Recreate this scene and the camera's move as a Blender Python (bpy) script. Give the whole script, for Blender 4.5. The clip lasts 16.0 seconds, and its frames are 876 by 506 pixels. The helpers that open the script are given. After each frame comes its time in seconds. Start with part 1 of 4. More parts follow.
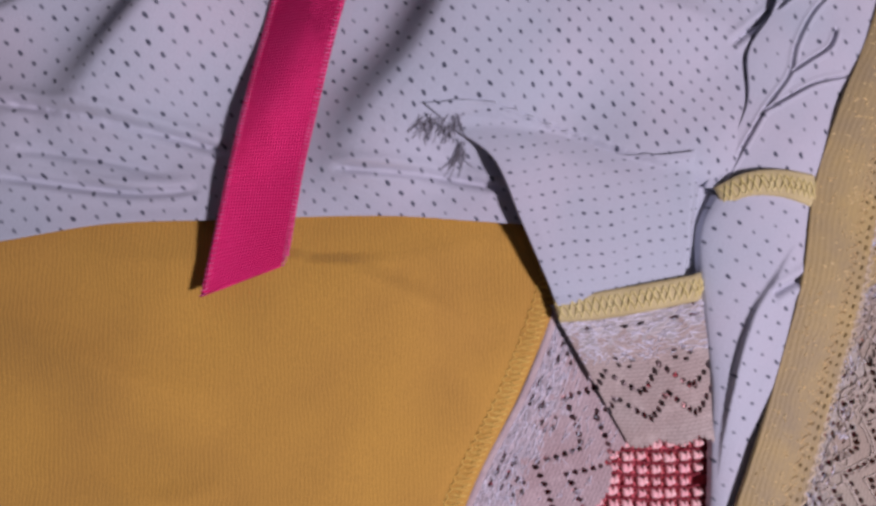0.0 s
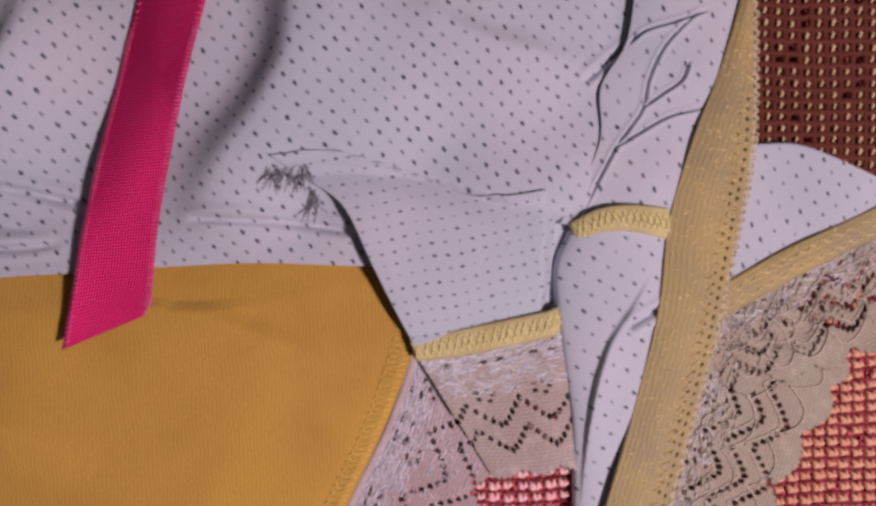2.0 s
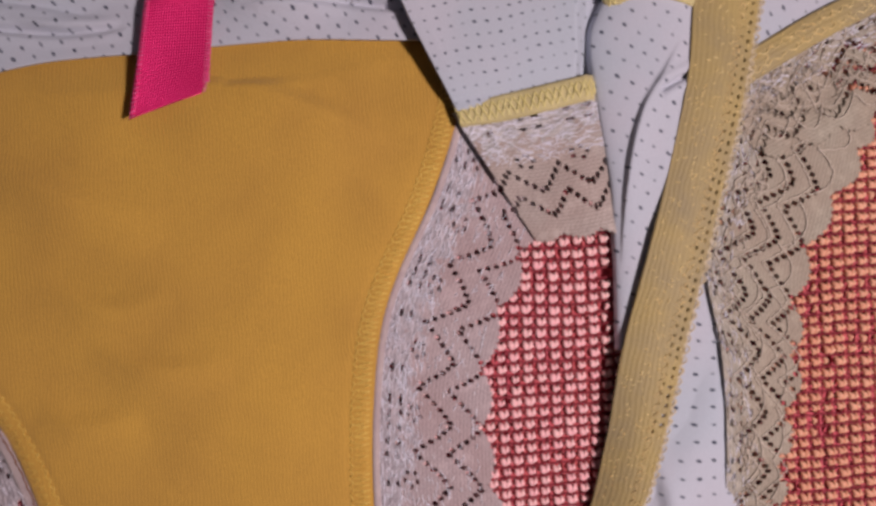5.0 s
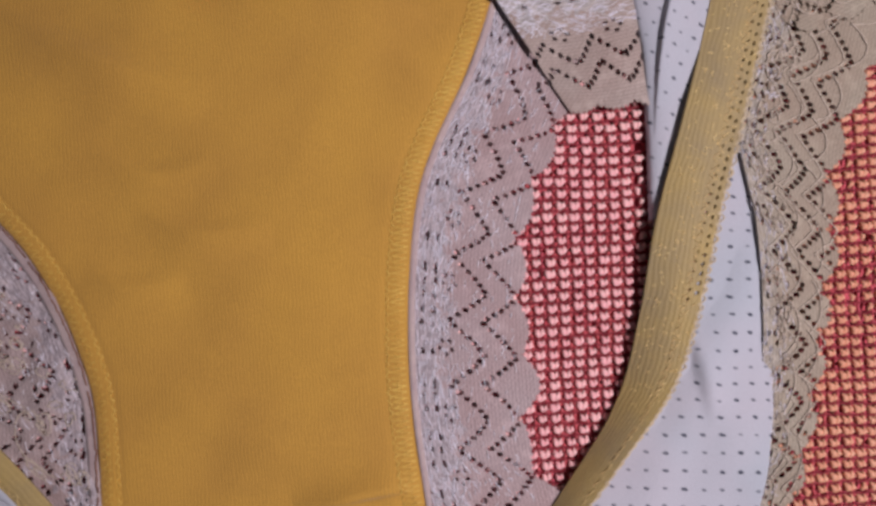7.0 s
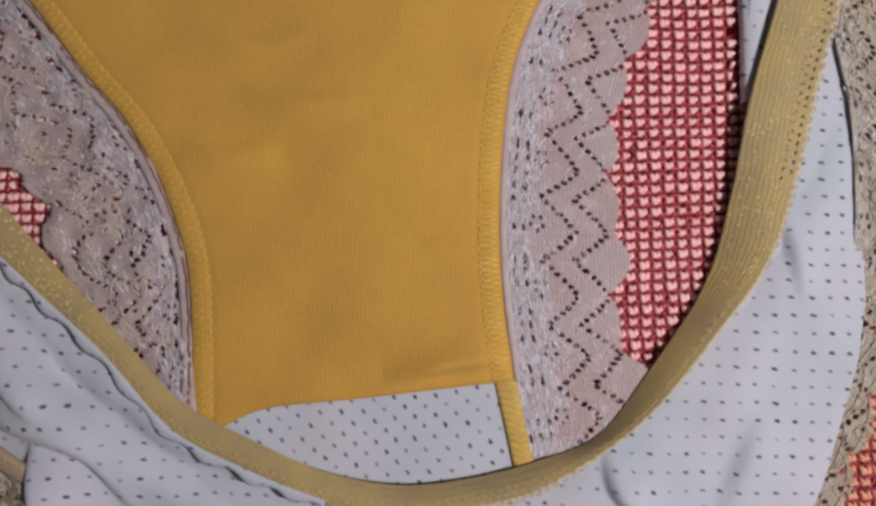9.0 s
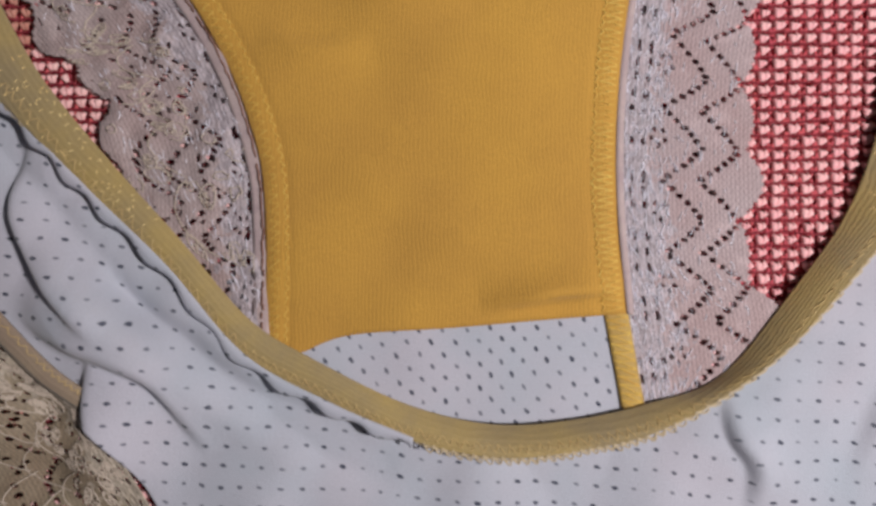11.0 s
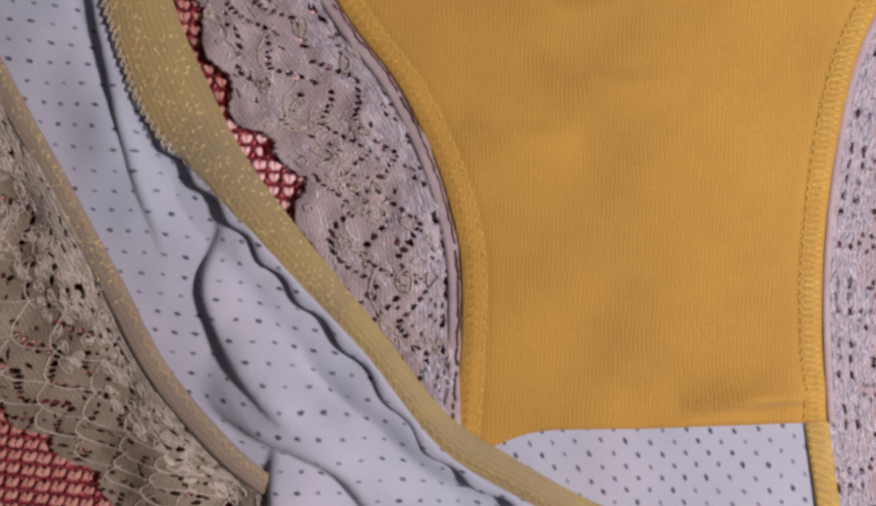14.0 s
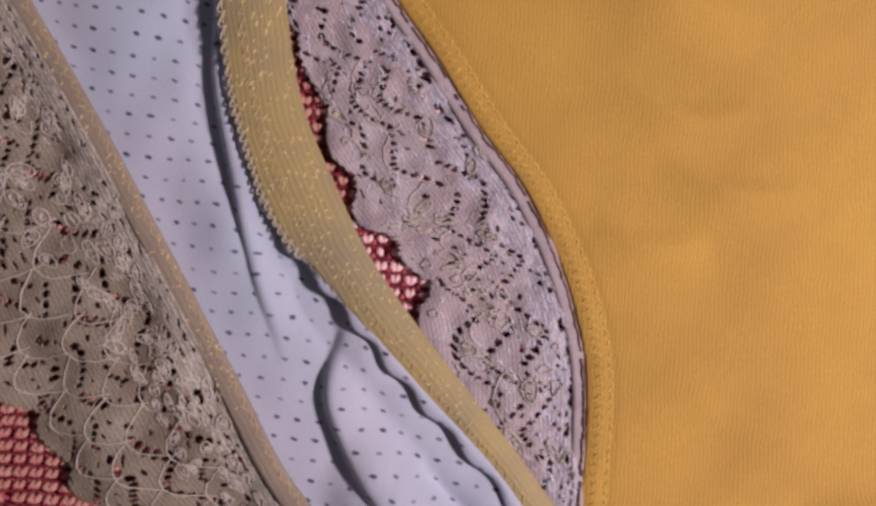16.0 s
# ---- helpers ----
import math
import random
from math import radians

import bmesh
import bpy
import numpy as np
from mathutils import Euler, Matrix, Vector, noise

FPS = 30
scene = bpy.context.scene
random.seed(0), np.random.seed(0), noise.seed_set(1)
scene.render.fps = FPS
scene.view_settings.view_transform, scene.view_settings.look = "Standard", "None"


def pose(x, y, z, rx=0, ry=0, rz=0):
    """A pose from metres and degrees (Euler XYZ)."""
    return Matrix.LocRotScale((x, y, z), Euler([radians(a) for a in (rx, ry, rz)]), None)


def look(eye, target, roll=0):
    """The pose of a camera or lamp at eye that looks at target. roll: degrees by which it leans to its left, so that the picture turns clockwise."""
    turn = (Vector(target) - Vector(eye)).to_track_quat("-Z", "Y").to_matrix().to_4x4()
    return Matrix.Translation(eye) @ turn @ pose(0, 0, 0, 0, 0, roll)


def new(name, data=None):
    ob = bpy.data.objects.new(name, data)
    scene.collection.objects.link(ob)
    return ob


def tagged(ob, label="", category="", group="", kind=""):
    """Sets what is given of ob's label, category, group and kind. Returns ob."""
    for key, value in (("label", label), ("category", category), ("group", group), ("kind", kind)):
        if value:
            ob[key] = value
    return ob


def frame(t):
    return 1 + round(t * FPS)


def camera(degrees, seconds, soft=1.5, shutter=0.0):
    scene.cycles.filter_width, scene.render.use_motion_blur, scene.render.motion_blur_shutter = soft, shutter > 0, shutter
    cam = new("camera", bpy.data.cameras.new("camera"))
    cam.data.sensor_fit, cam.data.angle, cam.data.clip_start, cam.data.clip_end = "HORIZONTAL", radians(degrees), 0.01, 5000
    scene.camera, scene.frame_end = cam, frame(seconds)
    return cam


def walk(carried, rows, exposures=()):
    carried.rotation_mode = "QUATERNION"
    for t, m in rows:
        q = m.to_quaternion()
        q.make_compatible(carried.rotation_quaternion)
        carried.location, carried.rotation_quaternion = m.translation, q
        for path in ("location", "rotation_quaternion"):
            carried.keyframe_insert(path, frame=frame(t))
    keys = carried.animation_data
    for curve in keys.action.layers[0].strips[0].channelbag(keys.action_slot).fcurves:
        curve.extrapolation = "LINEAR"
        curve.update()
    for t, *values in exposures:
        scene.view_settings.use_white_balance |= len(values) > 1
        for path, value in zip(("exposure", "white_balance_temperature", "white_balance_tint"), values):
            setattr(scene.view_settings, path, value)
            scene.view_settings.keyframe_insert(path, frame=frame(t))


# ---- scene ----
cam = camera(66.0, 16.0, soft=3.2)
PATH = [
    (0.0, -0.00927, -0.00441, 0.13944, 0.37, -4.38, -0.54),
    (0.5, -0.00248, 0.00004, 0.14198, -0.30, -3.99, -0.82),
    (1.0, 0.00644, 0.00602, 0.14535, -1.34, -3.79, -1.37),
    (1.5, 0.01587, 0.01050, 0.14638, -0.71, -3.60, -1.88),
    (2.0, 0.02277, 0.00766, 0.14499, -1.19, -3.31, -2.22),
    (2.5, 0.02579, -0.00071, 0.14344, -1.81, -3.25, -2.79),
    (3.0, 0.02342, -0.01032, 0.14582, -1.13, -3.40, -3.24),
    (3.5, 0.01842, -0.02232, 0.14826, -1.73, -3.07, -3.67),
    (4.0, 0.01507, -0.02966, 0.15062, -0.93, -3.24, -3.92),
    (4.2, 0.01422, -0.03309, 0.15174, -0.57, -3.17, -4.02),
    (6.3, 0.01133, -0.06280, 0.15355, -0.40, -0.94, -4.77),
    (6.5, 0.01073, -0.06789, 0.15371, 0.10, -0.90, -4.51),
    (7.0, 0.00719, -0.07877, 0.15549, 1.80, -0.30, -4.08),
    (7.5, 0.00224, -0.08810, 0.15496, 2.74, -0.46, -3.64),
    (8.0, -0.00377, -0.09625, 0.15392, 2.24, 0.06, -3.10),
    (8.5, -0.00866, -0.10239, 0.15489, 3.04, 0.08, -2.96),
    (9.0, -0.01351, -0.10916, 0.15553, 2.90, 0.45, -2.67),
    (9.2, -0.01531, -0.11191, 0.15590, 2.89, 0.71, -2.56),
    (11.3, -0.03693, -0.11884, 0.13538, -0.47, 1.12, -0.79),
    (11.5, -0.03942, -0.11788, 0.13455, -0.91, 1.17, -0.78),
    (12.0, -0.04767, -0.11325, 0.13464, -1.40, 1.73, -0.39),
    (12.5, -0.05454, -0.11039, 0.13649, -0.75, 1.40, 0.18),
    (13.0, -0.06256, -0.10766, 0.13590, -0.81, 1.43, 0.80),
    (13.5, -0.06967, -0.10370, 0.13530, -0.09, 0.86, 1.40),
    (14.0, -0.07508, -0.10102, 0.13551, 0.39, 0.46, 1.78),
    (14.5, -0.08321, -0.09819, 0.13435, 0.29, 0.60, 2.17),
    (15.0, -0.09153, -0.09243, 0.13428, 1.20, 0.00, 2.48),
    (15.5, -0.09773, -0.08738, 0.13406, 0.73, -0.56, 2.65),
    (16.0, -0.10350, -0.08137, 0.13320, 0.40, -0.84, 2.79),
]
EXPOSURES = [(0.0, -0.27, 6100, 26), (2.0, -0.34, 6800, 28), (4.0, -0.3, 7000, 19), (6.5, -0.33, 6500, 17), (8.0, -0.28, 6450, 8), (9.5, -0.22, 6500, 4), (11.5, -0.08, 6500, 6), (12.5, -0.1, 6500, 12), (14.0, 0.0, 6450, 15), (16.0, 0.22, 6350, 23)]
walk(cam, [(t, pose(x, y, z, rx, ry, rz)) for t, x, y, z, rx, ry, rz in PATH], EXPOSURES)

# ---- light: a small lamp above and to the right, soft room light all round ----
world = bpy.data.worlds.new("room_light")
scene.world = world
world.use_nodes = True
world.node_tree.nodes["Background"].inputs["Color"].default_value = (0.95, 0.93, 1.0, 1)
world.node_tree.nodes["Background"].inputs["Strength"].default_value = 0.055
lamp = bpy.data.lights.new("lamp", "AREA")
lamp.shape, lamp.size, lamp.energy, lamp.color = "DISK", 0.045, 2.75, (1.0, 0.94, 0.93)
lamp_ob = new("lamp", lamp)
lamp_ob.matrix_world = look((0.26, -0.13, 0.41), (-0.02, -0.07, 0.0))

# ---- materials ----
def material(name):
    m = bpy.data.materials.new(name)
    m.use_nodes = True
    nt = m.node_tree
    b = nt.nodes["Principled BSDF"]
    b.inputs["Roughness"].default_value = 0.85
    b.inputs["Specular IOR Level"].default_value = 0.25
    return m, nt, b


def node(nt, kind, **values):
    n = nt.nodes.new(kind)
    for k, v in values.items():
        n.inputs[k.replace("_", " ")].default_value = v
    return n


def calc(nt, op, a, b=None, c=None):
    n = nt.nodes.new("ShaderNodeMath")
    n.operation = op
    for i, v in enumerate((a, b, c)):
        if v is None:
            continue
        if isinstance(v, (int, float)):
            n.inputs[i].default_value = v
        else:
            nt.links.new(v, n.inputs[i])
    return n.outputs[0]


def blend(nt, f, a, b, mode="MIX"):
    n = nt.nodes.new("ShaderNodeMix")
    n.data_type, n.blend_type = "RGBA", mode
    for i, v in ((0, f), (6, a), (7, b)):
        if isinstance(v, (int, float)):
            n.inputs[i].default_value = v
        elif isinstance(v, tuple):
            n.inputs[i].default_value = (*v, 1) if len(v) == 3 else v
        else:
            nt.links.new(v, n.inputs[i])
    return n.outputs[2]


def noise_of(nt, scale, detail=3.0, rough=0.55, source="Object", vector=None):
    n = node(nt, "ShaderNodeTexNoise", Scale=scale, Detail=detail, Roughness=rough)
    if vector is None:
        vector = nt.nodes.new("ShaderNodeTexCoord").outputs[source]
    nt.links.new(vector, n.inputs["Vector"])
    return n.outputs["Fac"]


def ramp(nt, f, lo, hi):
    n = node(nt, "ShaderNodeMapRange")
    n.inputs["From Min"].default_value, n.inputs["From Max"].default_value = lo, hi
    nt.links.new(f, n.inputs["Value"])
    return n.outputs[0]


def relief(nt, b, height, strength, distance):
    n = node(nt, "ShaderNodeBump", Strength=strength, Distance=distance)
    nt.links.new(height, n.inputs["Height"])
    nt.links.new(n.outputs[0], b.inputs["Normal"])


def uv_axes(nt):
    s = nt.nodes.new("ShaderNodeSeparateXYZ")
    nt.links.new(nt.nodes.new("ShaderNodeTexCoord").outputs["UV"], s.inputs[0])
    return s.outputs[0], s.outputs[1]


def ribs(nt, axis, period):
    return calc(nt, "SINE", calc(nt, "MULTIPLY", axis, 2 * math.pi / period))


def plain_cloth(name, colour, dark, blotch=25.0, rib=None, rib_depth=0.4, gloss=0.85, sheen=0.2, fine=2500.0, rib_show=0.09):
    m, nt, b = material(name)
    big = ramp(nt, noise_of(nt, blotch, 4.0), 0.35, 0.68)
    small = noise_of(nt, fine, 2.0)
    c = blend(nt, big, colour, dark)
    c = blend(nt, calc(nt, "MULTIPLY", ramp(nt, small, 0.3, 0.75), 0.28), c, tuple(v * 0.45 for v in dark))
    h = calc(nt, "MULTIPLY", small, 0.6)
    if rib:
        u, v = uv_axes(nt)
        r = ribs(nt, calc(nt, "ADD", u, calc(nt, "MULTIPLY", noise_of(nt, 110.0, 3.0), 0.0022)), rib)
        h = calc(nt, "ADD", h, calc(nt, "MULTIPLY", r, rib_depth))
        here = ramp(nt, noise_of(nt, 55.0, 3.0), 0.46, 0.66)
        # shade in the grooves between ribs is darkened into the colour
        c = blend(nt, calc(nt, "MULTIPLY", calc(nt, "MULTIPLY", ramp(nt, r, 0.2, -1.0), here), rib_show), c, tuple(v * 0.4 for v in dark))
    nt.links.new(c, b.inputs["Base Color"])
    b.inputs["Roughness"].default_value = gloss
    b.inputs["Sheen Weight"].default_value = sheen
    relief(nt, b, h, 0.55, 0.0004)
    return m


def dotted_cloth(name, bold=0.235):
    """White jersey with a printed grid of small dark dashes, 3.9 mm apart."""
    m, nt, b = material(name)
    co = nt.nodes.new("ShaderNodeTexCoord").outputs["UV"]
    warp = node(nt, "ShaderNodeTexNoise", Scale=45.0, Detail=1.0)
    nt.links.new(co, warp.inputs["Vector"])
    off = nt.nodes.new("ShaderNodeVectorMath")
    off.operation = "MULTIPLY_ADD"
    nt.links.new(warp.outputs["Color"], off.inputs[0])
    off.inputs[1].default_value = (0.004, 0.004, 0)
    nt.links.new(co, off.inputs[2])
    s = nt.nodes.new("ShaderNodeSeparateXYZ")
    nt.links.new(off.outputs[0], s.inputs[0])
    p = 0.0039
    gu, gv = calc(nt, "DIVIDE", s.outputs[0], p), calc(nt, "DIVIDE", s.outputs[1], p)
    fu = calc(nt, "SUBTRACT", calc(nt, "FRACT", gu), 0.5)
    fv = calc(nt, "SUBTRACT", calc(nt, "FRACT", gv), 0.5)
    cell = nt.nodes.new("ShaderNodeCombineXYZ")
    nt.links.new(calc(nt, "FLOOR", gu), cell.inputs[0])
    nt.links.new(calc(nt, "FLOOR", gv), cell.inputs[1])
    white = nt.nodes.new("ShaderNodeTexWhiteNoise")
    white.noise_dimensions = "2D"
    nt.links.new(cell.outputs[0], white.inputs["Vector"])
    fu2 = calc(nt, "ADD", fu, calc(nt, "MULTIPLY", fv, 0.45))
    d = calc(nt, "SQRT", calc(nt, "ADD", calc(nt, "POWER", calc(nt, "MULTIPLY", fu2, 0.85), 2.0), calc(nt, "POWER", calc(nt, "MULTIPLY", fv, 1.35), 2.0)))
    rag = calc(nt, "MULTIPLY", noise_of(nt, 1500.0, 3.0, 0.7), 0.22)
    size = calc(nt, "ADD", calc(nt, "MULTIPLY", white.outputs["Value"], 0.05), bold)
    dot = ramp(nt, calc(nt, "ADD", d, rag), 0.0, 1.0)
    dot = calc(nt, "MULTIPLY", calc(nt, "SUBTRACT", size, dot), 14.0)
    dot = calc(nt, "MINIMUM", calc(nt, "MAXIMUM", dot, 0.0), 1.0)
    dot = calc(nt, "MULTIPLY", dot, calc(nt, "ADD", calc(nt, "MULTIPLY", white.outputs["Value"], 0.4), 0.55))
    tone = ramp(nt, noise_of(nt, 30.0, 3.0), 0.35, 0.65)
    base = blend(nt, tone, (0.52, 0.495, 0.58), (0.45, 0.475, 0.56))
    base = blend(nt, calc(nt, "MULTIPLY", ramp(nt, noise_of(nt, 2200.0, 2.0), 0.35, 0.8), 0.2), base, (0.33, 0.32, 0.38))
    nt.links.new(blend(nt, dot, base, (0.025, 0.03, 0.06)), b.inputs["Base Color"])
    b.inputs["Roughness"].default_value = 0.9
    b.inputs["Sheen Weight"].default_value = 0.25
    relief(nt, b, noise_of(nt, 2600.0, 2.0), 0.4, 0.0003)
    return m


def lace_cloth(name, ground, band_colour, band_to, shine=0.1):
    """Lace ground with fine ribs along its length; the stitched border (up to band_to metres in) is of a paler, shinier yarn."""
    m, nt, b = material(name)
    u, v = uv_axes(nt)
    r = ribs(nt, u, 0.00085)
    n = noise_of(nt, 1500.0, 3.0)
    tone = ramp(nt, noise_of(nt, 55.0, 3.0), 0.35, 0.65)
    c = blend(nt, tone, ground, tuple(a * f for a, f in zip(ground, (0.93, 0.84, 0.82))))
    edge = calc(nt, "ADD", u, calc(nt, "MULTIPLY", calc(nt, "SUBTRACT", noise_of(nt, 260.0, 4.0, 0.7), 0.25), 0.026))
    inner = calc(nt, "LESS_THAN", edge, band_to + 0.007)
    grain = nt.nodes.new("ShaderNodeCombineXYZ")
    nt.links.new(calc(nt, "MULTIPLY", u, 1500.0), grain.inputs[0])
    nt.links.new(calc(nt, "MULTIPLY", v, 420.0), grain.inputs[1])
    pale = blend(nt, ramp(nt, noise_of(nt, 1.0, 3.0, 0.65, vector=grain.outputs[0]), 0.4, 0.62), band_colour, tuple(a * 0.5 for a in band_colour))
    c = blend(nt, inner, c, pale)
    # groove shade of the fine ribs, painted darker
    c = blend(nt, calc(nt, "MULTIPLY", ramp(nt, r, 0.3, -1.0), 0.34), c, tuple(a * 0.35 for a in ground))
    c = blend(nt, calc(nt, "MULTIPLY", ramp(nt, n, 0.5, 0.8), 0.3), c, tuple(a * 0.3 for a in ground))
    # pinholes of the net are painted as dark dots, not cut
    net = calc(nt, "MULTIPLY", ribs(nt, u, 0.0011), ribs(nt, v, 0.0013))
    c = blend(nt, calc(nt, "MULTIPLY", ramp(nt, net, 0.2, 0.9), 0.4), c, tuple(a * 0.3 for a in ground))
    c = blend(nt, calc(nt, "MULTIPLY", ramp(nt, noise_of(nt, 320.0, 3.0), 0.52, 0.7), 0.35), c, tuple(min(1.0, a * 1.35) for a in ground))
    nt.links.new(c, b.inputs["Base Color"])
    b.inputs["Roughness"].default_value = 0.6
    b.inputs["Specular IOR Level"].default_value = 0.3 + shine
    relief(nt, b, calc(nt, "ADD", calc(nt, "MULTIPLY", r, 0.08), n), 0.7, 0.0004)
    return m


def satin(name):
    """Glossy ribbon: a fine twill that shines where it leans towards the lamp."""
    m, nt, b = material(name)
    u, v = uv_axes(nt)
    d = calc(nt, "ADD", u, calc(nt, "MULTIPLY", v, 0.75))
    w = calc(nt, "MULTIPLY", ribs(nt, d, 0.00095), ribs(nt, calc(nt, "SUBTRACT", calc(nt, "MULTIPLY", v, 0.9), u), 0.00105))
    w = calc(nt, "ADD", w, calc(nt, "MULTIPLY", calc(nt, "SUBTRACT", noise_of(nt, 900.0, 2.0), 0.5), 1.2))
    tone = ramp(nt, noise_of(nt, 40.0, 2.0), 0.3, 0.7)
    c = blend(nt, tone, (0.80, 0.022, 0.17), (0.70, 0.016, 0.13))
    # sparkle of the twill painted into the colour as paler pink
    c = blend(nt, calc(nt, "MULTIPLY", ramp(nt, w, 0.1, 0.9), 0.35), c, (0.95, 0.11, 0.34))
    nt.links.new(c, b.inputs["Base Color"])
    b.inputs["Metallic"].default_value = 0.62
    b.inputs["Roughness"].default_value = 0.48
    b.inputs["Anisotropic"].default_value = 0.4
    relief(nt, b, w, 0.45, 0.0003)
    return m


def yarn(name, a, b2, gloss=0.7, scale=120.0):
    m, nt, b = material(name)
    t = ramp(nt, noise_of(nt, scale, 3.0), 0.35, 0.65)
    isl = nt.nodes.new("ShaderNodeNewGeometry").outputs["Random Per Island"]
    c = blend(nt, calc(nt, "MULTIPLY", calc(nt, "ADD", t, isl), 0.5), a, b2)
    nt.links.new(c, b.inputs["Base Color"])
    b.inputs["Roughness"].default_value = gloss
    relief(nt, b, noise_of(nt, 3500.0, 2.0), 0.5, 0.0002)
    return m


MUSTARD = plain_cloth("mustard_jersey", (0.61, 0.328, 0.06), (0.53, 0.278, 0.057), blotch=30.0, rib=0.0008, rib_depth=0.09, rib_show=0.3)
DOTTED = dotted_cloth("white_dotted_jersey")
BOLD_DOTS = dotted_cloth("white_bold_dotted_jersey", 0.262)
ELASTIC = plain_cloth("mustard_elastic", (0.45, 0.32, 0.125), (0.33, 0.25, 0.14), blotch=70.0, rib=0.0012, rib_depth=0.12, gloss=0.55, rib_show=0.15)
TRIM = plain_cloth("taupe_gold_elastic", (0.38, 0.285, 0.20), (0.32, 0.235, 0.18), blotch=80.0, rib=0.0012, rib_depth=0.1, gloss=0.6)
OVERLOCK = plain_cloth("pale_yellow_overlock", (0.60, 0.49, 0.25), (0.50, 0.40, 0.20), blotch=160.0, gloss=0.6)
LACE = lace_cloth("pink_beige_lace", (0.48, 0.365, 0.39), (0.62, 0.53, 0.60), 0.0085)
LACE_FLAP = lace_cloth("grey_pink_lace", (0.45, 0.365, 0.345), (0.62, 0.56, 0.58), 0.0085)
LACE_MID = lace_cloth("grey_beige_lace", (0.38, 0.315, 0.255), (0.50, 0.43, 0.38), 0.004)
LACE_PALE = lace_cloth("pale_lilac_beige_lace", (0.46, 0.365, 0.375), (0.60, 0.51, 0.57), 0.009)
LACE_DARK = lace_cloth("taupe_lace", (0.30, 0.24, 0.175), (0.60, 0.50, 0.42), 0.006)
SATIN = satin("pink_satin")
PICOT = yarn("pink_picot_yarn", (0.86, 0.20, 0.42), (0.62, 0.07, 0.2), 0.45)
YELLOW_YARN = yarn("yellow_yarn", (0.76, 0.54, 0.14), (0.60, 0.35, 0.07), 0.5)
GOLD_YARN = yarn("pale_gold_yarn", (0.60, 0.44, 0.21), (0.50, 0.34, 0.16), 0.5)
PALE_PICOT = yarn("pale_sand_yarn", (0.58, 0.47, 0.33), (0.46, 0.36, 0.24), 0.5)
SPECK = yarn("white_lilac_sparkle_yarn", (0.82, 0.79, 0.89), (0.62, 0.58, 0.68), 0.35)
FLECK = yarn("gold_fleck_yarn", (0.85, 0.68, 0.36), (0.75, 0.52, 0.22), 0.4)
CORD = yarn("cream_cord", (0.62, 0.52, 0.45), (0.48, 0.39, 0.33), 0.45)
SEAM_YARN = yarn("pale_lime_yarn", (0.74, 0.64, 0.32), (0.62, 0.51, 0.2), 0.45)
CURL_SHADE = yarn("grey_curl_shade", (0.13, 0.12, 0.15), (0.24, 0.22, 0.25), 0.8)
RUSSET = yarn("russet_tuft_yarn", (0.66, 0.33, 0.27), (0.50, 0.19, 0.15), 0.45, 14.0)
SALMON = yarn("salmon_tuft_yarn", (0.80, 0.42, 0.29), (0.68, 0.29, 0.19), 0.42, 14.0)


def single_yarn(name, a, b2, gloss):
    m, nt, b = material(name)
    pick = nt.nodes.new("ShaderNodeObjectInfo").outputs["Random"]
    t = calc(nt, "MULTIPLY", calc(nt, "ADD", pick, ramp(nt, noise_of(nt, 900.0, 2.0), 0.3, 0.7)), 0.5)
    nt.links.new(blend(nt, t, a, b2), b.inputs["Base Color"])
    b.inputs["Roughness"].default_value = gloss
    relief(nt, b, noise_of(nt, 3500.0, 2.0), 0.5, 0.0002)
    return m


ONE_TUFT = single_yarn("pink_single_tuft_yarn", (0.93, 0.55, 0.55), (0.88, 0.39, 0.44), 0.38)
TUFT = yarn("pink_tuft_yarn", (0.93, 0.60, 0.58), (0.88, 0.43, 0.46), 0.38, 14.0)
OCHRE = yarn("ochre_tuft_yarn", (0.74, 0.52, 0.33), (0.58, 0.32, 0.17), 0.6, 14.0)
BROWN = yarn("brown_red_yarn", (0.10, 0.022, 0.012), (0.14, 0.028, 0.02), 0.8, 18.0)
BASE_RED = yarn("red_ground_yarn", (0.59, 0.12, 0.12), (0.55, 0.085, 0.13), 0.8, 18.0)
ROW_RED = yarn("dark_red_yarn", (0.27, 0.035, 0.05), (0.20, 0.022, 0.035), 0.8, 30.0)


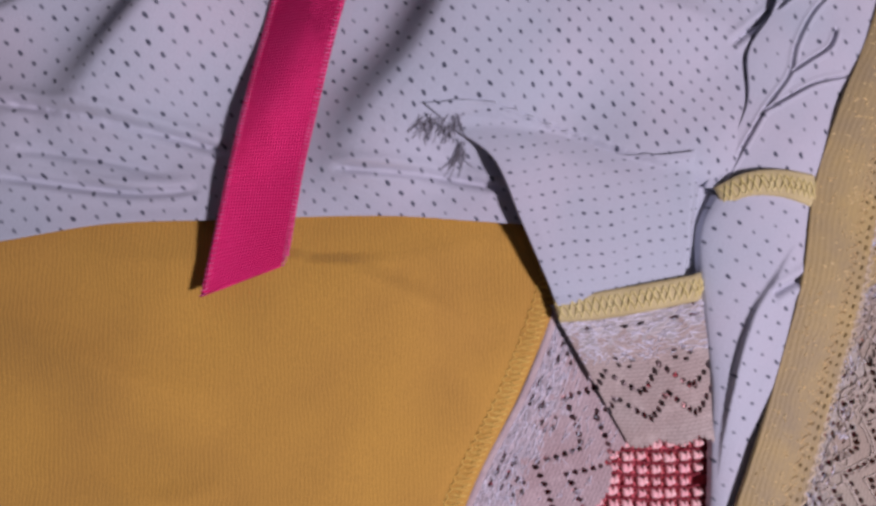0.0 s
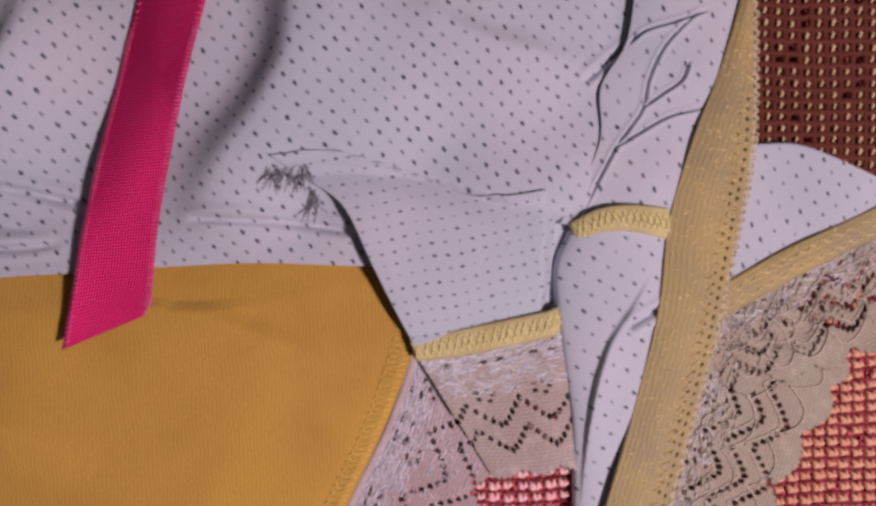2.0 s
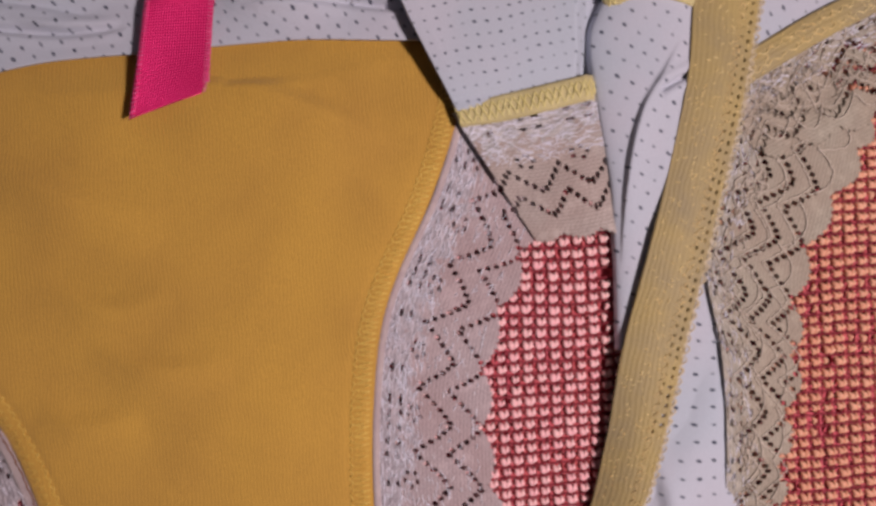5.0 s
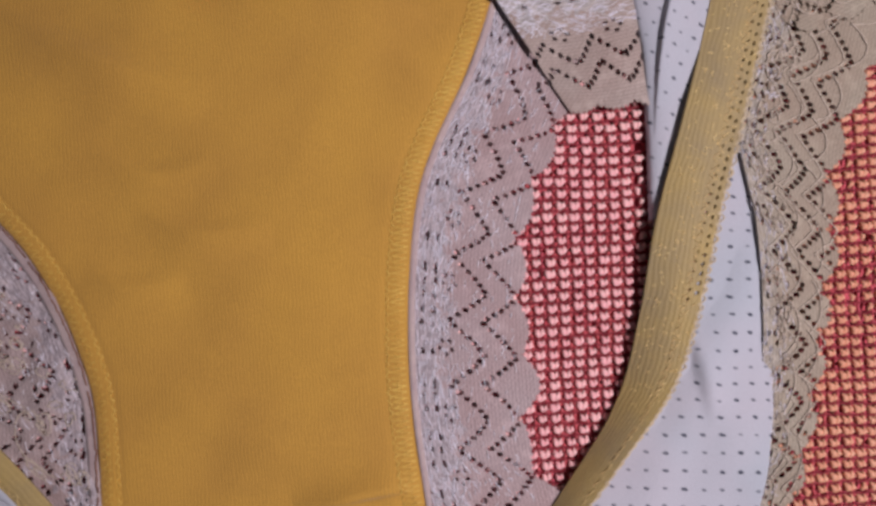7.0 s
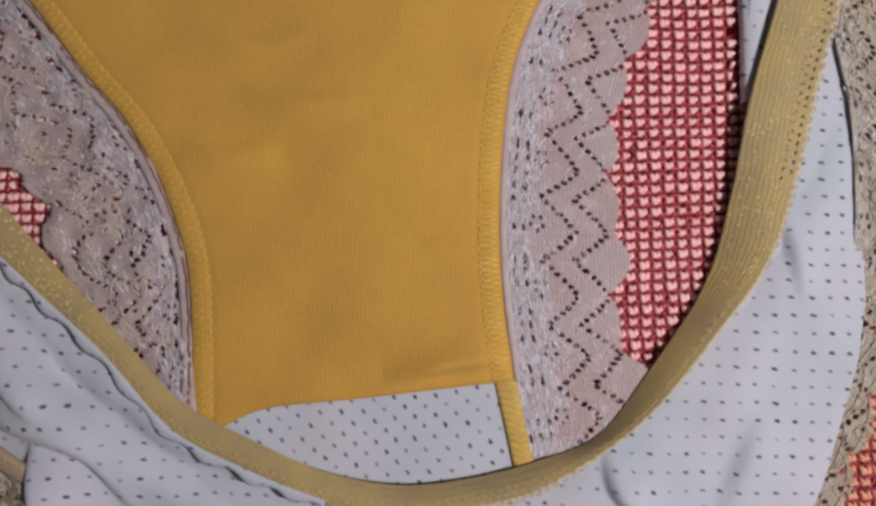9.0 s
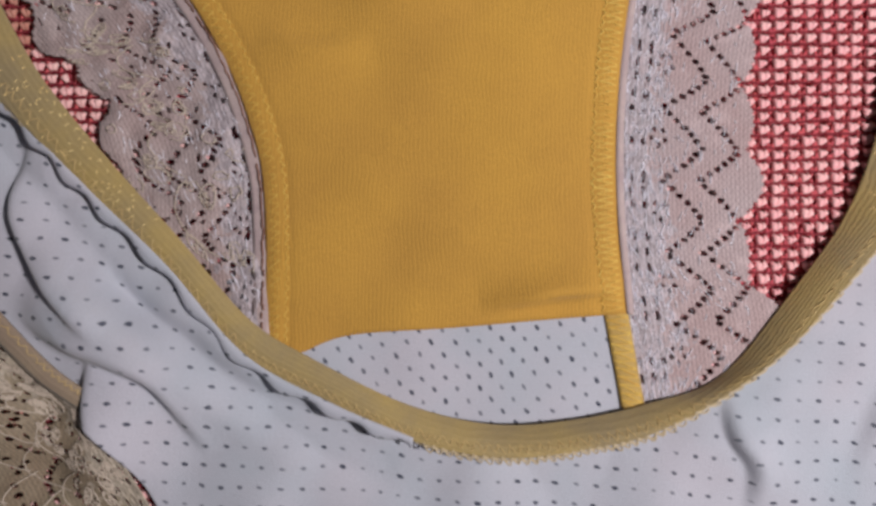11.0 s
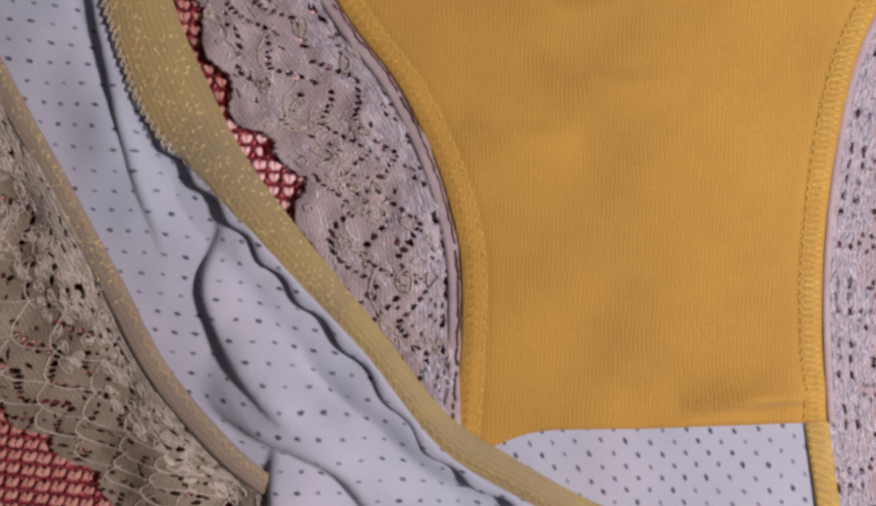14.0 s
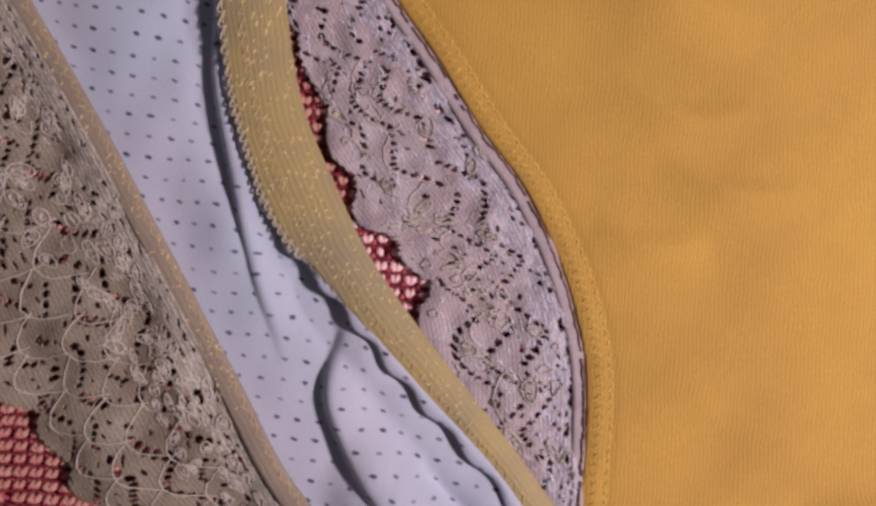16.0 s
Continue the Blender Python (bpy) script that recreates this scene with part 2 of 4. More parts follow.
# ---- building helpers: plans are in millimetres ----
def curve(pts, n, even=True):
    """n points on a smooth curve through pts; even: spread by length, else by the given points."""
    p = np.array(pts, float)
    if len(p) == 2:
        return p[0] + np.linspace(0, 1, n)[:, None] * (p[1] - p[0])
    q = np.vstack([2 * p[0] - p[1], p, 2 * p[-1] - p[-2]])
    k = max(n * 3, 200) if even else n
    t = np.linspace(0, len(p) - 1 - 1e-9, k)
    i = t.astype(int)
    f = (t - i)[:, None]
    a, b, c, d = q[i], q[i + 1], q[i + 2], q[i + 3]
    out = 0.5 * (2 * b + (c - a) * f + (2 * a - 5 * b + 4 * c - d) * f ** 2 + (3 * b - a - 3 * c + d) * f ** 3)
    if not even:
        return out
    s = np.concatenate([[0], np.cumsum(np.linalg.norm(np.diff(out, axis=0), axis=1))])
    w = np.linspace(0, s[-1], n)
    return np.stack([np.interp(w, s, out[:, j]) for j in range(out.shape[1])], 1)


WAVES = np.random.RandomState(4).normal(size=(6, 10, 3))


def waves(x, y, size, seed=0):
    """Gentle uneven relief, about -1 to 1, with bumps about size mm across."""
    out = 0
    for a, b, c in WAVES[seed]:
        out = out + np.sin((a * x + b * y) * 2.2 / size + 6 * c)
    return out / 4.0


def fold(x, y, pts, height, width, back=0.5, taper=True):
    """A fold along a line: it drops sharply on the line's left-hand side (as one goes along it) and eases off on the other."""
    c = curve(pts, 60)
    px, py = x.ravel(), y.ravel()
    out = np.zeros_like(px)
    near = (px > c[:, 0].min() - 4 * width) & (px < c[:, 0].max() + 4 * width) & (py > c[:, 1].min() - 4 * width) & (py < c[:, 1].max() + 4 * width)
    ax, ay = px[near], py[near]
    d2 = (ax[:, None] - c[None, :, 0]) ** 2 + (ay[:, None] - c[None, :, 1]) ** 2
    k = d2.argmin(1)
    d = np.sqrt(d2.min(1))
    tan = np.gradient(c, axis=0)
    tan /= np.linalg.norm(tan, axis=1)[:, None]
    side = tan[k, 0] * (ay - c[k, 1]) - tan[k, 1] * (ax - c[k, 0])
    amp = height * np.sin(np.clip(k / 59.0, 0.0, 1.0) * math.pi) ** 1.2 if taper else height
    z = np.where(side < 0, np.exp(-(d / width) ** 1.5), np.exp(-(d / back) ** 2))
    out[near] = amp * z
    return out.reshape(x.shape)


def groove(x, y, pts, depth, width, lip=0.28):
    """A narrow crease pressed into cloth along a line, shallower towards its ends."""
    c = curve(pts, 80)
    px, py = x.ravel(), y.ravel()
    near = (px > c[:, 0].min() - 5 * width) & (px < c[:, 0].max() + 5 * width) & (py > c[:, 1].min() - 5 * width) & (py < c[:, 1].max() + 5 * width)
    d2 = (px[near][:, None] - c[None, :, 0]) ** 2 + (py[near][:, None] - c[None, :, 1]) ** 2
    k = d2.argmin(1)
    out = np.zeros_like(px)
    d = np.sqrt(d2.min(1))
    puff = lip * np.exp(-((d - 3 * width) / (1.6 * width)) ** 2)
    out[near] = depth * np.minimum(1.0, 3.0 * np.sin(k / 79.0 * math.pi) + 0.05) * (puff - np.exp(-(d / width) ** 2))
    return out.reshape(x.shape)


class Sheet:
    """A piece of cloth between a left and a right edge (and, where given, a top and a bottom edge)."""

    def __init__(self, left, right, step, height, top=None, bottom=None, even=True):
        self.left, self.right = np.array(left, float), np.array(right, float)
        probe_l, probe_r = curve(left, 200, even), curve(right, 200, even)
        self.length = max(np.linalg.norm(np.diff(p, axis=0), axis=1).sum() for p in (probe_l, probe_r))
        self.width = np.linalg.norm(probe_l - probe_r, axis=1).max()
        self.n, self.m = max(4, int(self.length / step)), max(3, int(self.width / step))
        lv, rv = curve(left, self.n, even), curve(right, self.n, even)
        u = np.linspace(0, 1, self.m)[None, :, None]
        v = np.linspace(0, 1, self.n)[:, None, None]
        p = lv[:, None] * (1 - u) + rv[:, None] * u
        if top is not None:
            c = curve([left[0], *top, right[0]], self.m)
            p = p + (1 - v) * (c[None] - (lv[0] * (1 - u[0]) + rv[0] * u[0])[None])
        if bottom is not None:
            c = curve([left[-1], *bottom, right[-1]], self.m)
            p = p + v * (c[None] - (lv[-1] * (1 - u[0]) + rv[-1] * u[0])[None])
        self.x, self.y = p[..., 0], p[..., 1]
        self.u = np.broadcast_to(u[..., 0], self.x.shape)
        self.v = np.broadcast_to(v[..., 0], self.x.shape)
        self.w = self.u * np.linalg.norm(lv - rv, axis=1)[:, None]
        mid = (lv + rv) / 2
        s = np.concatenate([[0], np.cumsum(np.linalg.norm(np.diff(mid, axis=0), axis=1))])
        self.s = np.broadcast_to(s[:, None], self.x.shape)
        self.full = np.linalg.norm(lv - rv, axis=1)[:, None] + 0 * self.x
        self.z = height(self) + 0 * self.x

    def soften(self, times):
        for _ in range(times):
            q = np.pad(self.z, 1, mode="edge")
            self.z = (q[:-2, 1:-1] + q[2:, 1:-1] + q[1:-1, :-2] + q[1:-1, 2:] + 2 * q[1:-1, 1:-1]) / 6
        return self

    def spot(self, u, v):
        """The place on the sheet at u across and v along (0 to 1)."""
        a, b = np.clip(v, 0, 1) * (self.n - 1), np.clip(u, 0, 1) * (self.m - 1)
        i, j = np.minimum(a.astype(int), self.n - 2), np.minimum(b.astype(int), self.m - 2)
        f, g = a - i, b - j
        out = []
        for q in (self.x, self.y, self.z):
            out.append((q[i, j] * (1 - f) + q[i + 1, j] * f) * (1 - g) + (q[i, j + 1] * (1 - f) + q[i + 1, j + 1] * f) * g)
        return np.stack(out, -1)

    def mesh(self, name, mat, turn=None, holes=None, thick=0.5, dense=1.0):
        co = np.stack([self.x, self.y, self.z], -1).reshape(-1, 3) / 1000
        i, j = np.meshgrid(np.arange(self.n - 1), np.arange(self.m - 1), indexing="ij")
        a = i * self.m + j
        quads = np.stack([a, a + self.m, a + self.m + 1, a + 1], -1)
        p = co[quads[0, 0]]
        if np.cross(p[1] - p[0], p[2] - p[0])[2] < 0:
            quads = quads[..., ::-1]
        if holes is not None:
            mid = [(q[:-1, :-1] + q[1:, 1:]) / 2 for q in (self.s, self.w, self.full)]
            quads = quads[~holes(*mid)]
        quads = quads.reshape(-1, 4)
        me = bpy.data.meshes.new(name)
        me.from_pydata(co, [], quads)
        if turn is None:
            uv = np.stack([self.w, self.s], -1).reshape(-1, 2) / 1000
        else:
            c, s = math.cos(radians(turn)), math.sin(radians(turn))
            uv = np.stack([self.x * c - self.y * s, self.x * s + self.y * c], -1).reshape(-1, 2) * dense / 1000 + 1.0
        layer = me.uv_layers.new(name="UVMap")
        loops = np.empty(len(me.loops), np.int32)
        me.loops.foreach_get("vertex_index", loops)
        layer.data.foreach_set("uv", uv[loops].ravel().astype(np.float32))
        me.polygons.foreach_set("use_smooth", np.ones(len(me.polygons), bool))
        me.materials.append(mat)
        ob = new(name, me)
        if thick:
            md = ob.modifiers.new("thickness", "SOLIDIFY")
            md.thickness, md.offset = thick / 1000, -1
        return ob


class Threads:
    """Many short tubes of yarn, joined into one mesh."""

    def __init__(self):
        self.v, self.f, self.count = [], [], 0

    def add(self, pts, r, sides=5, tip=1.0):
        p = np.array(pts, float)
        n = len(p)
        t = np.gradient(p, axis=0)
        t /= np.linalg.norm(t, axis=1)[:, None] + 1e-9
        up = np.where(np.abs(t[:, 2:3]) > 0.9, np.array([[1.0, 0, 0]]), np.array([[0, 0, 1.0]]))
        a = np.cross(t, up)
        a /= np.linalg.norm(a, axis=1)[:, None]
        b = np.cross(a, t)
        ang = np.arange(sides) * 2 * math.pi / sides
        rad = r * np.where((np.arange(n) == 0) | (np.arange(n) == n - 1), tip, 1.0)
        ring = p[:, None] + rad[:, None, None] * (np.cos(ang)[None, :, None] * a[:, None] + np.sin(ang)[None, :, None] * b[:, None])
        i, j = np.meshgrid(np.arange(n - 1), np.arange(sides), indexing="ij")
        k = (j + 1) % sides
        base = self.count
        self.f.append(np.stack([i * sides + j, i * sides + k, (i + 1) * sides + k, (i + 1) * sides + j], -1).reshape(-1, 4) + base)
        self.v.append(ring.reshape(-1, 3))
        self.count += n * sides

    def mesh(self, name, mat):
        me = bpy.data.meshes.new(name)
        me.from_pydata(np.vstack(self.v) / 1000, [], np.vstack(self.f))
        me.polygons.foreach_set("use_smooth", np.ones(len(me.polygons), bool))
        me.materials.append(mat)
        return new(name, me)


def under(ob, parent, label="", kind=""):
    ob.parent = parent
    return tagged(ob, label, kind=kind)


# ---- bedspread: rows of dark red yarn over a red ground, with a pink tuft in every cell ----
CELL_X, CELL_Y = 3.05, 2.6
ROLL = radians(-2.0)


def weave_place(x, y):
    return x * math.cos(ROLL) - y * math.sin(ROLL), x * math.sin(ROLL) + y * math.cos(ROLL)


ground = Sheet([(-950, -1050), (-950, 950)], [(850, -1050), (850, 950)], 10.0, lambda s: -2.6 + 0.25 * waves(s.x, s.y, 60, 1))
bedspread = ground.mesh("bedspread", BASE_RED, thick=3.0)
tagged(bedspread, "red and pink woven bedspread with tufted grid texture", "bedspread", kind="structure")
rng = np.random.RandomState(7)
singles = []
rows_thread, columns_thread, tufts, ochre, brown, salmon, russet = Threads(), Threads(), Threads(), Threads(), Threads(), Threads(), Threads()
X0, X1, Y0, Y1 = -215.0, 150.0, -195.0, 90.0
for j in range(int((Y1 - Y0) / CELL_Y)):
    y = Y0 + j * CELL_Y
    xs = np.arange(X0, X1, CELL_X / 3)
    wob = 0.16 * np.sin(xs * 2 * math.pi / CELL_X + 0.5) + 0.12 * rng.normal(size=len(xs)) + 0.5 * waves(xs, y + 0 * xs, 22, 2)
    px, py = weave_place(xs, y + wob)
    rows_thread.add(np.stack([px, py, -0.55 + 0.3 * np.cos(xs * 2 * math.pi / CELL_X)], 1), 0.27, 5)
    # upper right area: darker brown yarn with ochre tufts
    if y > 12:
        keep = xs > 60
        brown.add(np.stack([px, py, -0.85 + 0 * px], 1)[keep], 0.8, 6)
for i in range(int((X1 - X0) / CELL_X)):
    x = X0 + i * CELL_X
    ys = np.arange(Y0, Y1, CELL_Y / 2)
    px, py = weave_place(x + 0.12 * rng.normal(size=len(ys)) + 0.5 * waves(x + 0 * ys, ys, 22, 3), ys)
    columns_thread.add(np.stack([px, py, -1.35 + 0.2 * np.cos(ys * 2 * math.pi / CELL_Y)], 1), 0.42, 5)
    if x > 60:
        brown.add(np.stack([px, py, -1.0 + 0 * px], 1)[ys > 12], 0.85, 6)
for j in range(int((Y1 - Y0) / CELL_Y)):
    for i in range(int((X1 - X0) / CELL_X)):
        x, y = X0 + (i + 0.5) * CELL_X + rng.normal() * 0.13, Y0 + (j + 0.5) * CELL_Y + rng.normal() * 0.1
        y += 0.5 * float(waves(np.array(x), np.array(y), 22, 2))
        x += 0.5 * float(waves(np.array(x), np.array(y), 22, 3))
        full = 0.8 + 0.35 * rng.rand()
        dark = weave_place(x, y)[1] > 12 and x > 60
        size = 0.44 if dark else 0.84
        if 29 < x < 57 and -128 < y < -46:
            singles.append((x, y, full))
            continue
        for side in ((0,) if dark else (-1, 1)):
            if rng.rand() < 0.05:
                continue
            top = (x + side * 0.78 * full, y + (1.0 if dark else 0.7))
            low = (x + side * 0.2, y - (1.0 if dark else 0.85) * full)
            a, b = weave_place(*top), weave_place(*low)
            (ochre if dark else salmon if x > 74 else russet if x < -118 else tufts).add([(a[0], a[1], -1.0), ((a[0] * 0.62 + b[0] * 0.38), (a[1] * 0.62 + b[1] * 0.38), -0.3 + 0.2 * rng.rand()), (b[0], b[1], -1.0)], size * full, 6, 0.45)
under(rows_thread.mesh("weft_yarn", ROW_RED), bedspread, "dark red yarn rows", "stuff")
under(columns_thread.mesh("warp_yarn", BASE_RED), bedspread, "red yarn columns", "stuff")
under(ochre.mesh("tufts", OCHRE), bedspread, "ochre yarn tufts of the dark upper right area", "stuff")
under(brown.mesh("brown_yarn", BROWN), bedspread, "dark brown red yarn of the upper right area", "stuff")
under(tufts.mesh("tufts", TUFT), bedspread, "pale pink yarn tufts", "stuff")
under(russet.mesh("tufts", RUSSET), bedspread, "russet brown yarn tufts", "stuff")
under(salmon.mesh("tufts", SALMON), bedspread, "salmon orange yarn tufts", "stuff")

# the tufts that show in the leg opening, one by one
tuft_shapes = []
for a in range(6):
    one = Threads()
    for side in (-1, 1):
        hi, lo = (side * 0.78, 0.8), (side * 0.05, -1.0)
        one.add([(hi[0], hi[1], -1.0), (hi[0] * 0.62 + lo[0] * 0.38, hi[1] * 0.62 + lo[1] * 0.38, -0.3 + 0.2 * rng.rand()), (lo[0], lo[1], -1.0)], 0.82, 6, 0.36)
    first = one.mesh("tuft", ONE_TUFT)
    tuft_shapes.append(first.data)
    bpy.data.objects.remove(first)
for a, (x, y, full) in enumerate(singles):
    px, py = weave_place(x, y)
    ob = new("tuft", tuft_shapes[a * 5 % 6])
    ob.matrix_world = pose(px / 1000, py / 1000, 0, 0, 0, -2.0 + 4.0 * rng.normal()) @ Matrix.Diagonal((full, full, 1.0, 1.0))
    ob.parent = bedspread

# ---- the briefs ----
briefs = new("briefs")
tagged(briefs, "mustard and white dotted cotton briefs with lace trim lying crumpled", "underwear")

GUSSET_L = [(-137, 8), (-124, -14), (-112, -31.5), (-104, -42), (-95, -55), (-86, -66), (-80, -76.5), (-75.5, -87), (-72, -100), (-71.2, -113), (-71.5, -128), (-72, -141)]
GUSSET_R = [(31, 10), (29, 0), (25.2, -15), (18.4, -32), (9.2, -49), (4.3, -62), (1.3, -80), (0, -99), (0.3, -114), (1.7, -131)]


def gusset_height(s):
    edge = np.minimum(s.u, 1 - s.u)
    z = 2.6 + 0.5 * waves(s.x, s.y, 34, 1) + 0.16 * waves(s.x, s.y, 12, 4) + 0.9 * np.exp(-((s.x + 30) / 30) ** 2)
    z = z - 0.65 * np.exp(-(edge * 70) / 1.6) + 0.14 * np.exp(-((edge * s.full - 2.6) / 1.6) ** 2) - 0.18 * np.exp(-((edge * s.full - 5.2) / 0.9) ** 2) - 0.7 * s.v ** 6
    z = z + fold(s.x, s.y, [(2, -126), (-12, -127), (-28, -129.5)], 3.6, 4.5, 0.8)
    z = z + fold(s.x, s.y, [(-60, -60), (-45, -66), (-28, -66)], 1.6, 6.5, 2.6) + fold(s.x, s.y, [(-72, -73), (-62, -77), (-48, -76)], 1.3, 5.5, 2.4) + fold(s.x, s.y, [(-70, -45), (-55, -52), (-40, -50)], 1.3, 6.5, 2.6)
    z = z + fold(s.x, s.y, [(-30, -2), (-5, -12), (12, -22)], 2.2, 7.0, 2.5) + fold(s.x, s.y, [(-90, -12), (-60, -28), (-40, -34)], 2.0, 9.0, 3.5)
    return np.where(s.y > -4, np.minimum(z, 2.9 - 0.25 * np.clip(s.y + 4, 0, 8)), z)


gusset = Sheet(GUSSET_L, GUSSET_R, 1.2, gusset_height, bottom=[(-64, -138), (-54, -134.6), (-33, -133.3), (-12, -131.8)])
gusset_ob = under(gusset.mesh("gusset_lining", MUSTARD, turn=0, thick=0.4), briefs, "mustard yellow ribbed jersey gusset lining")


def zigzag(sheet, spot_at, width, v0, v1, pitch, r, lift, name, mat, parent, label, inset=None):
    """A row of zigzag stitches along a sheet, at u across it."""
    length = sheet.length * (v1 - v0)
    k = int(length / pitch)
    th = Threads()
    for a in range(k):
        v = v0 + (v1 - v0) * a / k
        dv = (v1 - v0) / k
        wmm = float(np.interp(v, np.linspace(0, 1, sheet.n), sheet.full[:, 0]))
        at = spot_at if inset is None else (inset / wmm if inset > 0 else 1 + inset / wmm)
        for (ua, va, ub, vb) in ((-0.5, 0, 0.5, 0.5), (0.5, 0.5, -0.5, 1.0)):
            uu = at + np.array([ua, (ua + ub) / 2, ub]) * width / wmm
            vv = v + np.array([va, (va + vb) / 2, vb]) * dv + rng.normal() * dv * 0.06
            p = sheet.spot(uu, vv)
            p[:, 2] += lift + np.array([-0.15, 0.12, -0.15])
            th.add(p, r, 5)
    return under(th.mesh(name, mat), parent, label, "stuff")


for inset, wd, pitch, thin in ((2.2, 2.4, 1.9, 0.1), (4.8, 0.9, 2.1, 0.12), (-2.5, 3.4, 1.5, 0.15), (-4.8, 0.9, 2.1, 0.15)):
    zigzag(gusset, 0, wd, 0.02, 0.995, pitch, thin, 0.06, "stitching", YELLOW_YARN, gusset_ob, "yellow zigzag overlock stitches", inset)

PEACH = plain_cloth("pink_lilac_binding", (0.54, 0.42, 0.42), (0.44, 0.33, 0.35), blotch=260.0)
bind_r = Sheet(GUSSET_R[1:], [(x + 1.5, y - 0.5) for x, y in GUSSET_R[1:]], 0.5, lambda s: 2.0 - 0.3 * s.u + 0 * s.x)
under(bind_r.mesh("edge_binding", PEACH, thick=0.5), briefs, "pink lilac edge binding")
bind_l = Sheet([(x - 2.6, y - 1.0) for x, y in GUSSET_L], [(x + 1.2, y + 0.6) for x, y in GUSSET_L], 0.6, lambda s: 1.75 + 0.2 * np.sin(s.u * math.pi) + 0.2 * waves(s.x, s.y, 8, 2))
under(bind_l.mesh("edge_binding", PEACH, thick=0.5), briefs, "pink lilac edge binding")

# dark brown dashed line between the left binding and the gusset
DARK_DASH = yarn("dark_brown_dash", (0.16, 0.07, 0.05), (0.30, 0.16, 0.12), 0.7)
edge_dashes = Threads()
run = curve([(x - 0.4, y - 0.2) for x, y in GUSSET_L], 420)
for a in range(0, 416, 3):
    if rng.rand() < 0.12:
        continue
    seg = run[a:a + 4] + 0.12 * rng.normal(size=(1, 2))
    edge_dashes.add(np.column_stack([seg, 2.15 + 0.12 * np.sin(np.linspace(0, math.pi, len(seg)))]), 0.2, 5)
under(edge_dashes.mesh("edge_dashes", DARK_DASH), briefs, "dark brown dashed line along the binding", "stuff")

# narrow stitched tail of the gusset seam, past its lower edge
TAIL = plain_cloth("golden_seam_tape", (0.58, 0.38, 0.11), (0.48, 0.30, 0.09), blotch=120.0, gloss=0.6)
seam_tail = Sheet([(-3.4, -129), (-1.7, -138), (0.3, -150)], [(1.7, -129), (3.4, -140), (5.4, -152)], 0.8, lambda s: 1.45 + 0.25 * np.sin(s.u * math.pi))
tail_ob = under(seam_tail.mesh("seam_tail", TAIL, thick=0.6), briefs, "pale yellow overlocked seam")
zigzag(seam_tail, 0.5, 4.4, 0.0, 1.0, 1.7, 0.17, 0.06, "stitching", YELLOW_YARN, tail_ob, "yellow overlock stitches")

patch_low = Sheet([(-80, -122), (-66, -158)], [(-1, -124), (2, -158)], 1.0, lambda s: 1.1 + 0.25 * waves(s.x, s.y, 14, 2), bottom=[(-40, -160)])
under(patch_low.mesh("crotch_panel", BOLD_DOTS, turn=42, dense=1.15), briefs, "white dotted jersey panel")


# ---- lace ----
def tri(x):
    y = x - 0.58
    return 0.4 * (2 * np.abs(np.sin(math.pi * y)) - 1) + 0.6 * (1 - 2 * np.abs((y % 1.0) * 2 - 1))


